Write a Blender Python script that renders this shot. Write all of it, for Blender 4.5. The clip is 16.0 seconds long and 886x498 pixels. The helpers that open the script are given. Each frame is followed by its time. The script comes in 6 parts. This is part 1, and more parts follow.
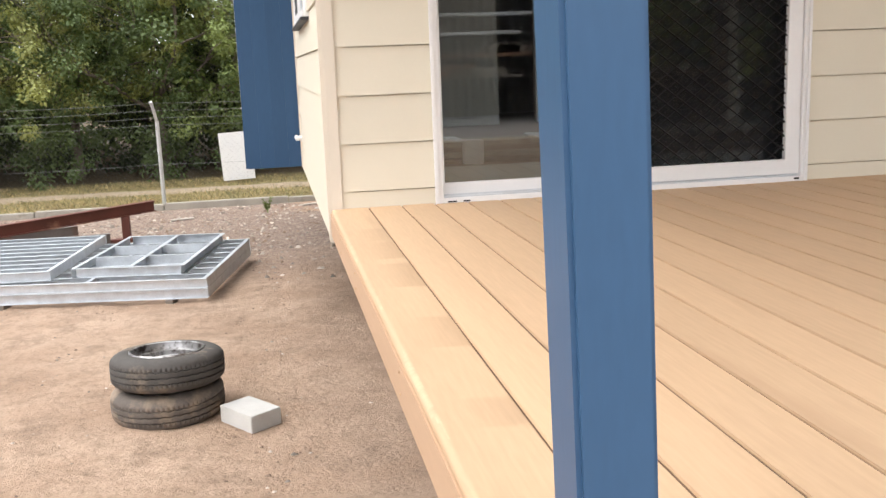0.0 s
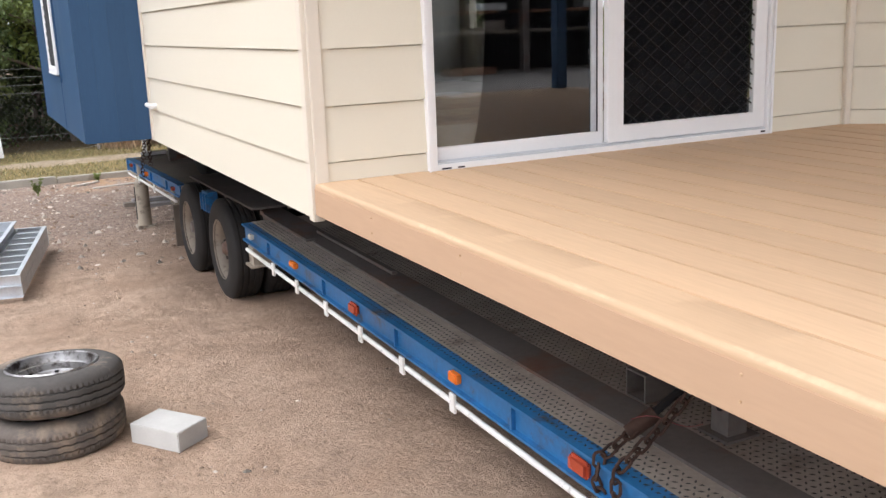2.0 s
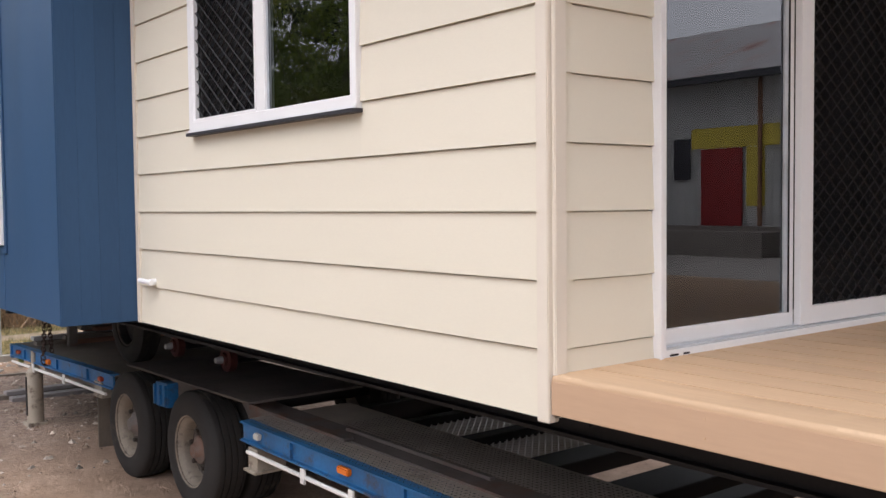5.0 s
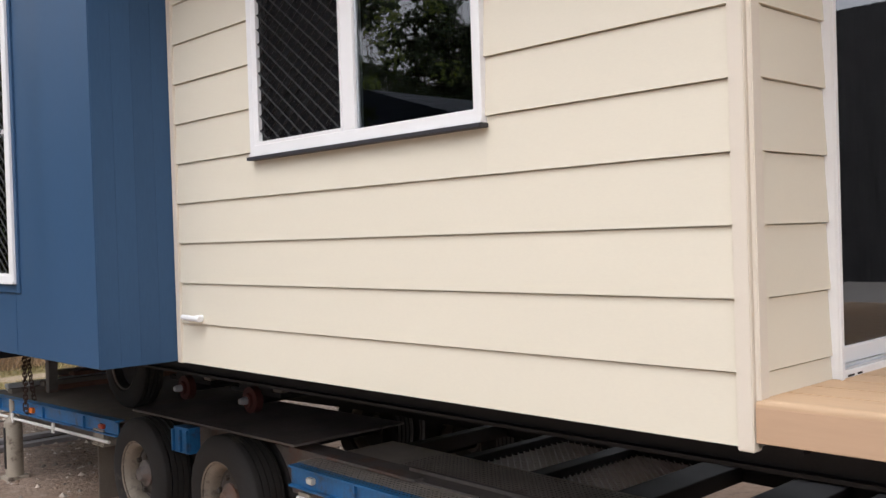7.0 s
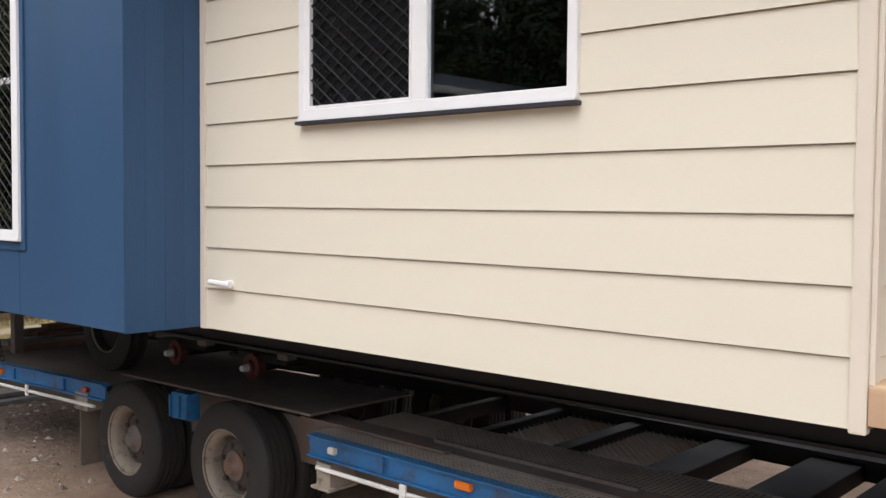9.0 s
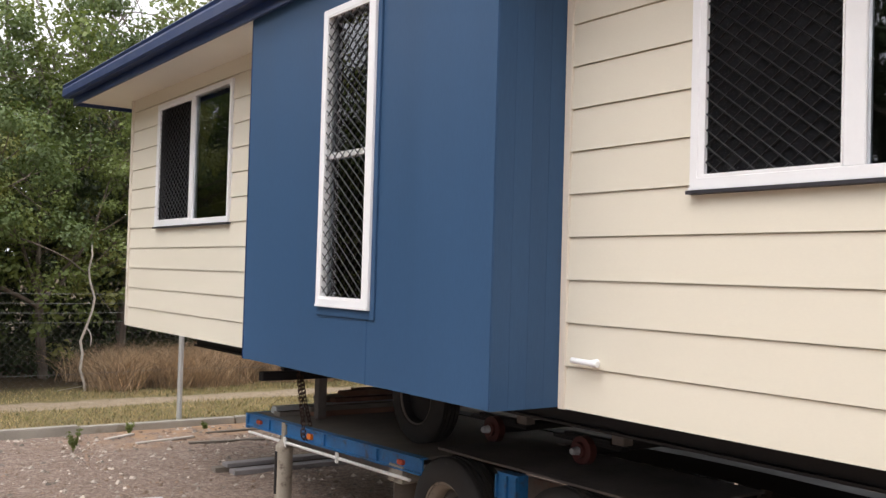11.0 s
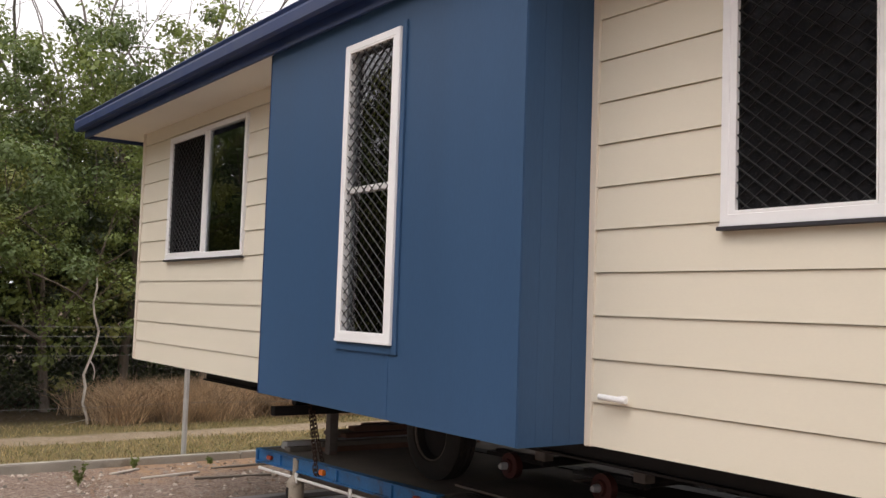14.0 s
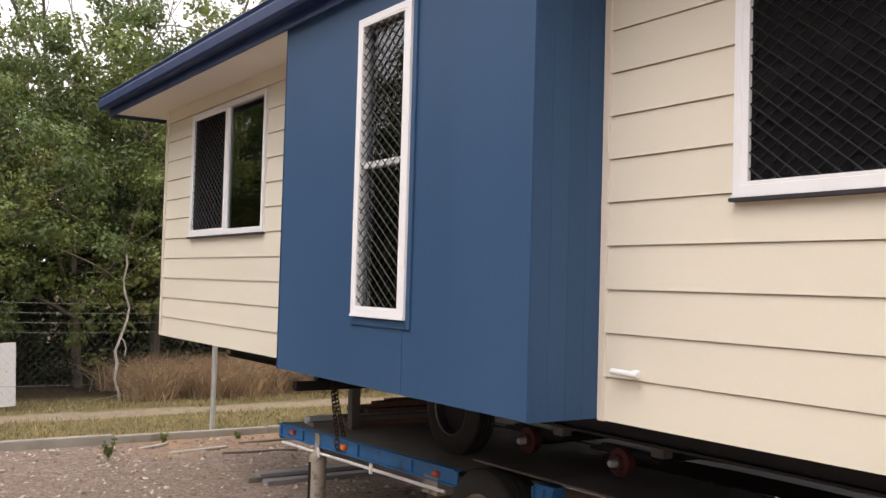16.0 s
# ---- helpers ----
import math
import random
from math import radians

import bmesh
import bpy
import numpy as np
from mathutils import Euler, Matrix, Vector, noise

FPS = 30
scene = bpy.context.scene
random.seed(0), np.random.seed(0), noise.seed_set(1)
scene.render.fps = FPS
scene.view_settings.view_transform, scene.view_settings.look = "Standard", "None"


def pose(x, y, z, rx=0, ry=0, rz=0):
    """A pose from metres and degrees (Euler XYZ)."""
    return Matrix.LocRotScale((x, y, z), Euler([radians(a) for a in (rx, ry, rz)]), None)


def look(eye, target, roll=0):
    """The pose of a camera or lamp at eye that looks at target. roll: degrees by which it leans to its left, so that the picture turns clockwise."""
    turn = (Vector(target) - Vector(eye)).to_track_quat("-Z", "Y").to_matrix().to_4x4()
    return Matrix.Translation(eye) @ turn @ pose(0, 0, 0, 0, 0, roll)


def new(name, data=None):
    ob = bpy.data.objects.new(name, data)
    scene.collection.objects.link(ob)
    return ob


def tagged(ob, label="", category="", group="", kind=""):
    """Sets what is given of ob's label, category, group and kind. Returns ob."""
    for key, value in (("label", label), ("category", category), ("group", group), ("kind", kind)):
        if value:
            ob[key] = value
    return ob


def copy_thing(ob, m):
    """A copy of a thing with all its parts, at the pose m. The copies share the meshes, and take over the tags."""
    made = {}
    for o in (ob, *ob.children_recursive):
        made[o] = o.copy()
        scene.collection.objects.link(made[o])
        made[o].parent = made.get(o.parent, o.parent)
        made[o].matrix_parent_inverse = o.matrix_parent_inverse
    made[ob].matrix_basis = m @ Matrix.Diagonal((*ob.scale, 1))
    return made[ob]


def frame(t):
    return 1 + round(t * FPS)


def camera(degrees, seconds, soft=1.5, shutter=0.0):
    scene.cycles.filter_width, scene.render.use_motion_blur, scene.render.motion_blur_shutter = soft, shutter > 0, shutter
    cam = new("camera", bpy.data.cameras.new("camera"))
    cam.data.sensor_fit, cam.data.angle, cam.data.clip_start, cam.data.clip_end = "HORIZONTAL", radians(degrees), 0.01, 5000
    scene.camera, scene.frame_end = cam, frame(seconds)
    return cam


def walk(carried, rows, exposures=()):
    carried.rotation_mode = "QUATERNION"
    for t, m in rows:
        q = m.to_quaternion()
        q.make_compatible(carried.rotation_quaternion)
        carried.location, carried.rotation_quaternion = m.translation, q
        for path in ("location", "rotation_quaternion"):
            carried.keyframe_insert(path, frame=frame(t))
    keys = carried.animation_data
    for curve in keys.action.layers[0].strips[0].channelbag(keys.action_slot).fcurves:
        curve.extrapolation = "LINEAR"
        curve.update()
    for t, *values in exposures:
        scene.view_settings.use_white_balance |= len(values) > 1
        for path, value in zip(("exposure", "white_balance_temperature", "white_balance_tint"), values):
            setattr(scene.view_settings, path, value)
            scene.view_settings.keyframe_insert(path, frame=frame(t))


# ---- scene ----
cam = camera(49.7, 16.0, 1.45)
PATH = [
    (0, (-0.248, -4.159, 2.015), (0.093, -2.225, 1.633), -2.2),
    (0.5, (-0.514, -4.067, 2.04), (-0.042, -2.175, 1.598), -2.4),
    (1, (-0.71, -3.813, 1.986), (-0.174, -1.935, 1.555), -2.7),
    (1.5, (-0.888, -3.592, 1.984), (-0.261, -1.752, 1.514), -2.7),
    (2, (-1.14, -3.358, 1.974), (-0.279, -1.613, 1.51), -2.2),
    (2.5, (-1.306, -3.204, 1.955), (-0.316, -1.528, 1.498), -1.0),
    (3, (-1.431, -2.945, 1.941), (-0.436, -1.25, 1.572), -3.4),
    (3.5, (-1.626, -2.686, 1.937), (-0.65, -0.975, 1.59), -3.3),
    (4, (-1.838, -2.447, 1.933), (-0.763, -0.801, 1.565), -3.3),
    (4.5, (-1.933, -2.245, 1.903), (-0.72, -0.679, 1.632), -0.8),
    (5, (-2.013, -2.017, 1.916), (-0.77, -0.452, 1.822), -0.6),
    (5.2, (-2.019, -1.939, 1.881), (-0.765, -0.382, 1.832), 0.4),
    (7.3, (-2.49, -1.273, 1.888), (-1.089, 0.154, 1.855), -1.9),
    (7.5, (-2.51, -1.239, 1.9), (-1.082, 0.159, 1.833), -1.1),
    (8, (-2.568, -1.177, 1.878), (-1.105, 0.186, 1.811), -0.2),
    (8.5, (-2.759, -1.023, 1.91), (-1.234, 0.269, 1.843), -0.4),
    (9, (-2.844, -0.894, 1.908), (-1.351, 0.434, 1.816), 0.5),
    (9.5, (-2.866, -0.698, 1.895), (-1.499, 0.76, 1.822), -0.3),
    (10, (-2.928, -0.49, 1.878), (-1.705, 1.092, 1.847), -0.9),
    (10.2, (-2.99, -0.393, 1.904), (-1.812, 1.223, 1.852), 0.4),
    (12.3, (-3.297, -0.109, 1.903), (-2.141, 1.505, 2.145), 2.1),
    (12.5, (-3.309, -0.112, 1.876), (-2.166, 1.512, 2.113), 2.2),
    (13, (-3.29, -0.104, 1.888), (-2.146, 1.524, 2.087), 1.8),
    (13.5, (-3.288, -0.098, 1.882), (-2.142, 1.532, 2.058), 1.8),
    (14, (-3.28, -0.088, 1.902), (-2.124, 1.539, 2.025), 1.9),
    (14.5, (-3.252, -0.069, 1.887), (-2.114, 1.572, 1.995), 2.5),
    (15, (-3.218, -0.069, 1.878), (-2.061, 1.56, 1.97), 2.2),
    (15.5, (-3.216, -0.102, 1.908), (-2.105, 1.559, 1.983), 0.9),
    (16, (-3.171, -0.12, 1.898), (-2.069, 1.547, 1.969), 1.6),
]
walk(cam, [(t, look(eye, target, roll)) for t, eye, target, roll in PATH], [(0.0, 1.26, 6430, 11), (1.5, 1.16, 6230, 12), (3.5, 0.93, 6000, 15), (5.0, 0.71, 6240, 16), (7.5, 0.67, 6270, 13), (9.0, 0.67, 6300, 13), (10.2, 0.92, 6310, 13), (12.4, 0.21, 6750, 16), (14.0, 0.36, 6760, 16), (15.0, 0.60, 6740, 16), (15.5, 0.50, 6740, 16), (16.0, 0.63, 6720, 16)])

# ---- light ----
world = bpy.data.worlds.new("overcast_sky")
scene.world = world
world.use_nodes = True
wn, wl = world.node_tree.nodes, world.node_tree.links
sky = wn.new("ShaderNodeTexSky")
sky.sky_type, sky.sun_disc = "NISHITA", False
SUN_ELEV, SUN_AZ = 58.0, 255.0
sky.sun_elevation, sky.sun_rotation = radians(SUN_ELEV), radians(SUN_AZ)
sky.air_density, sky.dust_density, sky.ozone_density = 1.0, 6.0, 1.0
grey_sky = wn.new("ShaderNodeHueSaturation")
grey_sky.inputs["Saturation"].default_value = 0.12
veil = wn.new("ShaderNodeMixRGB")
veil.inputs["Fac"].default_value = 0.55
veil.inputs["Color2"].default_value = (12.2, 12.3, 12.6, 1)
wl.new(sky.outputs[0], grey_sky.inputs["Color"])
wl.new(grey_sky.outputs[0], veil.inputs["Color1"])
wl.new(veil.outputs[0], wn["Background"].inputs["Color"])
wn["Background"].inputs["Strength"].default_value = 0.12

sun = new("sun", bpy.data.lights.new("sun", "SUN"))
sun.data.energy, sun.data.angle, sun.data.color = 0.55, radians(30), (1.0, 0.97, 0.93)
az, el = radians(SUN_AZ), radians(SUN_ELEV)
sun.matrix_world = look((math.sin(az) * math.cos(el) * 50, math.cos(az) * math.cos(el) * 50, math.sin(el) * 50), (0, 0, 0))


# ---- materials ----
def mat(name, col, rough=0.6, metal=0.0, var=0.12, scale=3.0, bump=0.15, fine=80.0, stain=None, stain_amount=0.0,
        stain_scale=2.0, island=0.0, stretch=(1, 1, 1), spec=0.5, distance=0.002):
    m = bpy.data.materials.new(name)
    m.use_nodes = True
    n, l = m.node_tree.nodes, m.node_tree.links
    b = n["Principled BSDF"]
    b.inputs["Metallic"].default_value = metal
    b.inputs["Specular IOR Level"].default_value = spec
    tc = n.new("ShaderNodeTexCoord")
    info = n.new("ShaderNodeObjectInfo")
    shift = n.new("ShaderNodeVectorMath")
    shift.operation = "MULTIPLY_ADD"
    l.new(tc.outputs["Object"], shift.inputs[0])
    shift.inputs[1].default_value = stretch
    rnd = n.new("ShaderNodeCombineXYZ")
    mul = n.new("ShaderNodeMath")
    mul.operation = "MULTIPLY"
    mul.inputs[1].default_value = 37.0
    l.new(info.outputs["Random"], mul.inputs[0])
    for i in range(3):
        l.new(mul.outputs[0], rnd.inputs[i])
    l.new(rnd.outputs[0], shift.inputs[2])
    big = n.new("ShaderNodeTexNoise")
    big.inputs["Scale"].default_value, big.inputs["Detail"].default_value = scale, 5
    l.new(shift.outputs[0], big.inputs["Vector"])
    small = n.new("ShaderNodeTexNoise")
    small.inputs["Scale"].default_value, small.inputs["Detail"].default_value = fine, 4
    l.new(shift.outputs[0], small.inputs["Vector"])
    add = n.new("ShaderNodeMath")
    add.operation = "MULTIPLY_ADD"
    l.new(small.outputs[0], add.inputs[0])
    add.inputs[1].default_value = 0.45
    l.new(big.outputs[0], add.inputs[2])
    ramp = n.new("ShaderNodeMapRange")
    ramp.inputs["From Min"].default_value, ramp.inputs["From Max"].default_value = 0.45, 1.0
    ramp.inputs["To Min"].default_value, ramp.inputs["To Max"].default_value = 1 - var, 1 + var
    l.new(add.outputs[0], ramp.inputs["Value"])
    last = ramp.outputs[0]
    if island:
        geo = n.new("ShaderNodeNewGeometry")
        ir = n.new("ShaderNodeMapRange")
        ir.inputs["To Min"].default_value, ir.inputs["To Max"].default_value = 1 - island, 1 + island
        l.new(geo.outputs["Random Per Island"], ir.inputs["Value"])
        mm = n.new("ShaderNodeMath")
        mm.operation = "MULTIPLY"
        l.new(last, mm.inputs[0])
        l.new(ir.outputs[0], mm.inputs[1])
        last = mm.outputs[0]
    tint = n.new("ShaderNodeVectorMath")
    tint.operation = "SCALE"
    tint.inputs[0].default_value = col
    l.new(last, tint.inputs["Scale"])
    out = tint.outputs[0]
    if stain:
        sn = n.new("ShaderNodeTexNoise")
        sn.inputs["Scale"].default_value, sn.inputs["Detail"].default_value, sn.inputs["Roughness"].default_value = stain_scale, 8, 0.65
        l.new(shift.outputs[0], sn.inputs["Vector"])
        sr = n.new("ShaderNodeMapRange")
        sr.inputs["From Min"].default_value, sr.inputs["From Max"].default_value = 0.66 - stain_amount * 0.4, 0.8 - stain_amount * 0.4
        l.new(sn.outputs[0], sr.inputs["Value"])
        mx = n.new("ShaderNodeMixRGB")
        mx.inputs["Color2"].default_value = (*stain, 1)
        l.new(sr.outputs[0], mx.inputs["Fac"])
        l.new(out, mx.inputs["Color1"])
        out = mx.outputs[0]
    l.new(out, b.inputs["Base Color"])
    rr = n.new("ShaderNodeMapRange")
    rr.inputs["To Min"].default_value, rr.inputs["To Max"].default_value = max(rough - 0.12, 0.02), min(rough + 0.12, 1)
    l.new(big.outputs[0], rr.inputs["Value"])
    l.new(rr.outputs[0], b.inputs["Roughness"])
    if bump:
        bp = n.new("ShaderNodeBump")
        bp.inputs["Strength"].default_value, bp.inputs["Distance"].default_value = bump, distance
        l.new(add.outputs[0], bp.inputs["Height"])
        l.new(bp.outputs[0], b.inputs["Normal"])
    return m


CREAM = mat("cream_paint", (0.70, 0.650, 0.530), 0.5, var=0.035, scale=1.3, bump=0.12, fine=220, stretch=(1, 0.25, 1), distance=0.001)
TRIMC = mat("cream_trim_paint", (0.69, 0.625, 0.525), 0.5, var=0.03, bump=0.08, fine=160)
BLUE = mat("blue_wall_paint", (0.034, 0.080, 0.160), 0.48, var=0.13, scale=1.6, bump=0.18, fine=140, stretch=(1, 1, 0.12), distance=0.001, spec=0.22)
BLUETRIM = mat("blue_trim_paint", (0.012, 0.030, 0.105), 0.45, var=0.1, bump=0.08)
POSTBLUE = mat("blue_post_paint", (0.043, 0.102, 0.195), 0.4, var=0.1, scale=2, bump=0.1, fine=90, stretch=(1, 1, 0.2))
WHITE = mat("white_powdercoat", (0.80, 0.80, 0.80), 0.35, var=0.03, bump=0.03)
SOFFIT = mat("white_soffit_paint", (0.74, 0.70, 0.62), 0.6, var=0.03, bump=0.05)
DECK = mat("composite_decking", (0.54, 0.378, 0.240), 0.62, var=0.12, scale=2.2, bump=0.25, fine=110, stretch=(1, 0.08, 1),
           stain=(0.44, 0.300, 0.190), stain_amount=0.12, stain_scale=3.0, spec=0.18)
# Decking tan made darker: the side face's shade is put into the colour.
DECKSIDE = mat("shaded_tan_deck_side", (0.485, 0.325, 0.208), 0.65, var=0.08, scale=2.2, bump=0.2, fine=90, stretch=(1, 0.1, 1), stain=(0.40, 0.26, 0.165), stain_amount=0.1, stain_scale=3)
RUBBER = mat("old_tyre_rubber", (0.075, 0.068, 0.062), 0.85, var=0.25, scale=9, bump=0.3, fine=60, stain=(0.23, 0.18, 0.135), stain_amount=0.34, stain_scale=4)
DUSTRUB = mat("dust_caked_tyre_rubber", (0.12, 0.10, 0.085), 0.9, var=0.25, scale=9, bump=0.3, fine=60, stain=(0.27, 0.205, 0.15), stain_amount=0.42, stain_scale=5)
TRUCKRUB = mat("truck_tyre_rubber", (0.021, 0.019, 0.018), 0.8, var=0.25, scale=6, bump=0.25, fine=50, stain=(0.095, 0.075, 0.06), stain_amount=0.16, stain_scale=3)
RIMD = mat("dark_dusty_wheel_disc", (0.055, 0.045, 0.038), 0.7, var=0.3, scale=8, bump=0.2, stain=(0.05, 0.04, 0.035), stain_amount=0.2, stain_scale=9)
RIMW = mat("dusty_cream_rim", (0.34, 0.295, 0.235), 0.6, var=0.2, bump=0.2, stain=(0.09, 0.06, 0.045), stain_amount=0.25, stain_scale=9)
RIMT = mat("grimy_cream_truck_rim", (0.25, 0.21, 0.165), 0.65, var=0.25, bump=0.25, stain=(0.06, 0.045, 0.035), stain_amount=0.32, stain_scale=9)
RIMS = mat("worn_steel_rim", (0.40, 0.39, 0.385), 0.38, metal=0.8, var=0.35, bump=0.3, fine=50, stain=(0.06, 0.045, 0.038), stain_amount=0.42, stain_scale=14)
TBLUE = mat("trailer_blue_paint", (0.022, 0.135, 0.325), 0.42, var=0.3, scale=4, bump=0.25, fine=40, stain=(0.06, 0.052, 0.05), stain_amount=0.30, stain_scale=6)
TWHITE = mat("chipped_white_paint", (0.80, 0.78, 0.74), 0.5, var=0.1, bump=0.2, stain=(0.08, 0.06, 0.05), stain_amount=0.2, stain_scale=14)
STEELD = mat("dark_oily_steel", (0.15, 0.130, 0.118), 0.6, metal=0.1, var=0.25, bump=0.2, fine=40, stain=(0.17, 0.085, 0.055), stain_amount=0.33, stain_scale=2.2)
PLATE = mat("dusty_checker_plate", (0.37, 0.315, 0.262), 0.75, metal=0.0, var=0.25, scale=4, bump=0.2, fine=60, stain=(0.12, 0.085, 0.065), stain_amount=0.2, stain_scale=2.5)
LOZ = mat("dark_tread_dots", (0.06, 0.052, 0.047), 0.6, var=0.2, bump=0.1)
BLACK = mat("black_chassis_paint", (0.015, 0.014, 0.015), 0.6, var=0.25, bump=0.15, spec=0.25)
RUST = mat("rusty_chain_steel", (0.062, 0.032, 0.022), 0.75, metal=0.3, var=0.4, scale=20, bump=0.4, fine=90)
GALV = mat("galvanised_steel", (0.60, 0.63, 0.66), 0.42, metal=0.45, var=0.16, scale=9, bump=0.1, fine=70)
WIRE = mat("dull_fence_wire", (0.20, 0.20, 0.195), 0.6, metal=0.3, var=0.15, bump=0)
GALVD = mat("weathered_galvanised_pipe", (0.55, 0.55, 0.54), 0.5, metal=0.4, var=0.15, bump=0.15)
REDOX = mat("red_oxide_steel", (0.125, 0.035, 0.022), 0.55, var=0.25, bump=0.2, stain=(0.30, 0.15, 0.09), stain_amount=0.15)
FLASH = mat("dark_grey_flashing", (0.028, 0.027, 0.033), 0.5, var=0.1, bump=0.05)
CONC = mat("pale_concrete", (0.50, 0.49, 0.46), 0.85, var=0.12, scale=7, bump=0.5, fine=120)
KERBC = mat("weathered_concrete_kerb", (0.36, 0.33, 0.28), 0.9, var=0.2, bump=0.5, stain=(0.18, 0.15, 0.11), stain_amount=0.25)
AMBER = mat("amber_lens", (0.80, 0.20, 0.02), 0.2, var=0.1, bump=0.05)
REDLENS = mat("red_lens", (0.40, 0.06, 0.025), 0.25, var=0.15, bump=0.05)
CLEARL = mat("clear_lens", (0.6, 0.58, 0.52), 0.2, var=0.1, bump=0.05)
GRILLE = mat("black_security_grille", (0.008, 0.008, 0.009), 0.5, spec=0.3, var=0.1, bump=0.05)
SIGNW = mat("white_sign_sheet", (0.80, 0.80, 0.80), 0.4, var=0.03, bump=0.03)
OLDWOOD = mat("grey_old_timber", (0.20, 0.17, 0.14), 0.85, var=0.3, scale=5, bump=0.4, fine=60, stretch=(0.2, 1, 1))
REDWOOD = mat("red_brown_timber", (0.20, 0.105, 0.065), 0.8, var=0.3, scale=5, bump=0.4, fine=60)
BARK = mat("grey_brown_bark", (0.15, 0.12, 0.095), 0.9, var=0.35, scale=6, bump=0.7, fine=30, stretch=(1, 1, 0.25), distance=0.01)
PALEWOOD = mat("pale_bleached_wood", (0.50, 0.45, 0.40), 0.85, var=0.25, scale=5, bump=0.4, fine=30)
DEADWOOD = mat("bleached_dead_wood", (0.15, 0.128, 0.115), 0.85, var=0.4, scale=3, bump=0.4, fine=30)


def leaf_mat(name, col):
    """Thin leaves that also let light through; hue and shade differ from leaf to leaf and clump to clump."""
    m = mat(name, col, 0.55, var=0.42, scale=0.9, bump=0, island=0.18)
    n, l = m.node_tree.nodes, m.node_tree.links
    b = n["Principled BSDF"]
    tr = n.new("ShaderNodeBsdfTranslucent")
    tr.inputs["Color"].default_value = (col[0] * 1.25, col[1] * 1.2, col[2] * 0.7, 1)
    mx = n.new("ShaderNodeMixShader")
    mx.inputs[0].default_value = 0.28
    l.new(b.outputs[0], mx.inputs[1])
    l.new(tr.outputs[0], mx.inputs[2])
    l.new(mx.outputs[0], n["Material Output"].inputs["Surface"])
    return m


LEAF1 = leaf_mat("green_leaves", (0.158, 0.202, 0.058))
LEAF2 = leaf_mat("yellow_green_leaves", (0.222, 0.238, 0.070))
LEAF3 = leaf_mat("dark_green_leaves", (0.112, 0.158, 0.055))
# Leaf green darkened: shade under canopies and on backlit trees is in it.
SHADELEAF = leaf_mat("shade_darkened_leaves", (0.048, 0.068, 0.030))
DRYGRASS = mat("dry_straw_grass", (0.38, 0.285, 0.14), 0.8, var=0.4, scale=1.5, bump=0, island=0.45)
TALLGRASS = mat("tall_straw_grass", (0.46, 0.32, 0.19), 0.8, var=0.45, scale=2.5, bump=0, island=0.5)
GREENGRASS = mat("short_green_grass", (0.17, 0.165, 0.06), 0.8, var=0.3, scale=1, bump=0, island=0.45)
CLOD = mat("dry_brown_clod", (0.225, 0.155, 0.11), 0.95, var=0.25, bump=0.4, island=0.35)
STONE = mat("pale_gravel_stone", (0.38, 0.325, 0.27), 0.9, var=0.2, bump=0.3, island=0.65)
INTER = mat("interior_plaster", (0.62, 0.60, 0.55), 0.7, var=0.04, bump=0.05)
INFLOOR = mat("interior_floor_board", (0.24, 0.16, 0.115), 0.6, var=0.1, bump=0.1)
SHEDW = mat("white_corrugated_steel", (0.55, 0.55, 0.53), 0.5, var=0.12, bump=0.1, stain=(0.25, 0.2, 0.16), stain_amount=0.12)
SHEDR = mat("rusty_roof_steel", (0.30, 0.285, 0.28), 0.6, metal=0.1, var=0.2, bump=0.1, stain=(0.20, 0.09, 0.065), stain_amount=0.36, stain_scale=0.9, stretch=(1, 0.25, 1))
SHEDD = mat("red_door_paint", (0.20, 0.018, 0.018), 0.5, var=0.1)
DARKSTEEL = mat("dark_shed_sheet", (0.075, 0.073, 0.075), 0.6, var=0.25, scale=1.5, bump=0.1)
YELLOW = mat("yellow_paint", (0.45, 0.36, 0.05), 0.5, var=0.15)
TWINE = mat("pink_twine", (0.32, 0.07, 0.08), 0.7, var=0.1)
MUDDECK = mat("dark_dusty_deck_steel", (0.14, 0.12, 0.108), 0.8, var=0.35, scale=4, bump=0.25, fine=40, stain=(0.13, 0.105, 0.085), stain_amount=0.22, stain_scale=2.5)
MUD = mat("dusty_rubber_flap", (0.15, 0.125, 0.10), 0.85, var=0.25, scale=5, bump=0.2)


def glass_mat():
    m = bpy.data.materials.new("tinted_window_glass")
    m.use_nodes = True
    n, l = m.node_tree.nodes, m.node_tree.links
    n.remove(n["Principled BSDF"])
    fr = n.new("ShaderNodeFresnel")
    fr.inputs["IOR"].default_value = 2.05
    tr = n.new("ShaderNodeBsdfTransparent")
    tr.inputs["Color"].default_value = (0.68, 0.71, 0.70, 1)
    gl = n.new("ShaderNodeBsdfGlossy")
    gl.inputs["Roughness"].default_value = 0.0
    gl.inputs["Color"].default_value = (0.9, 0.92, 0.95, 1)
    mx = n.new("ShaderNodeMixShader")
    l.new(fr.outputs[0], mx.inputs[0])
    l.new(tr.outputs[0], mx.inputs[1])
    l.new(gl.outputs[0], mx.inputs[2])
    l.new(mx.outputs[0], n["Material Output"].inputs["Surface"])
    return m


GLASS = glass_mat()


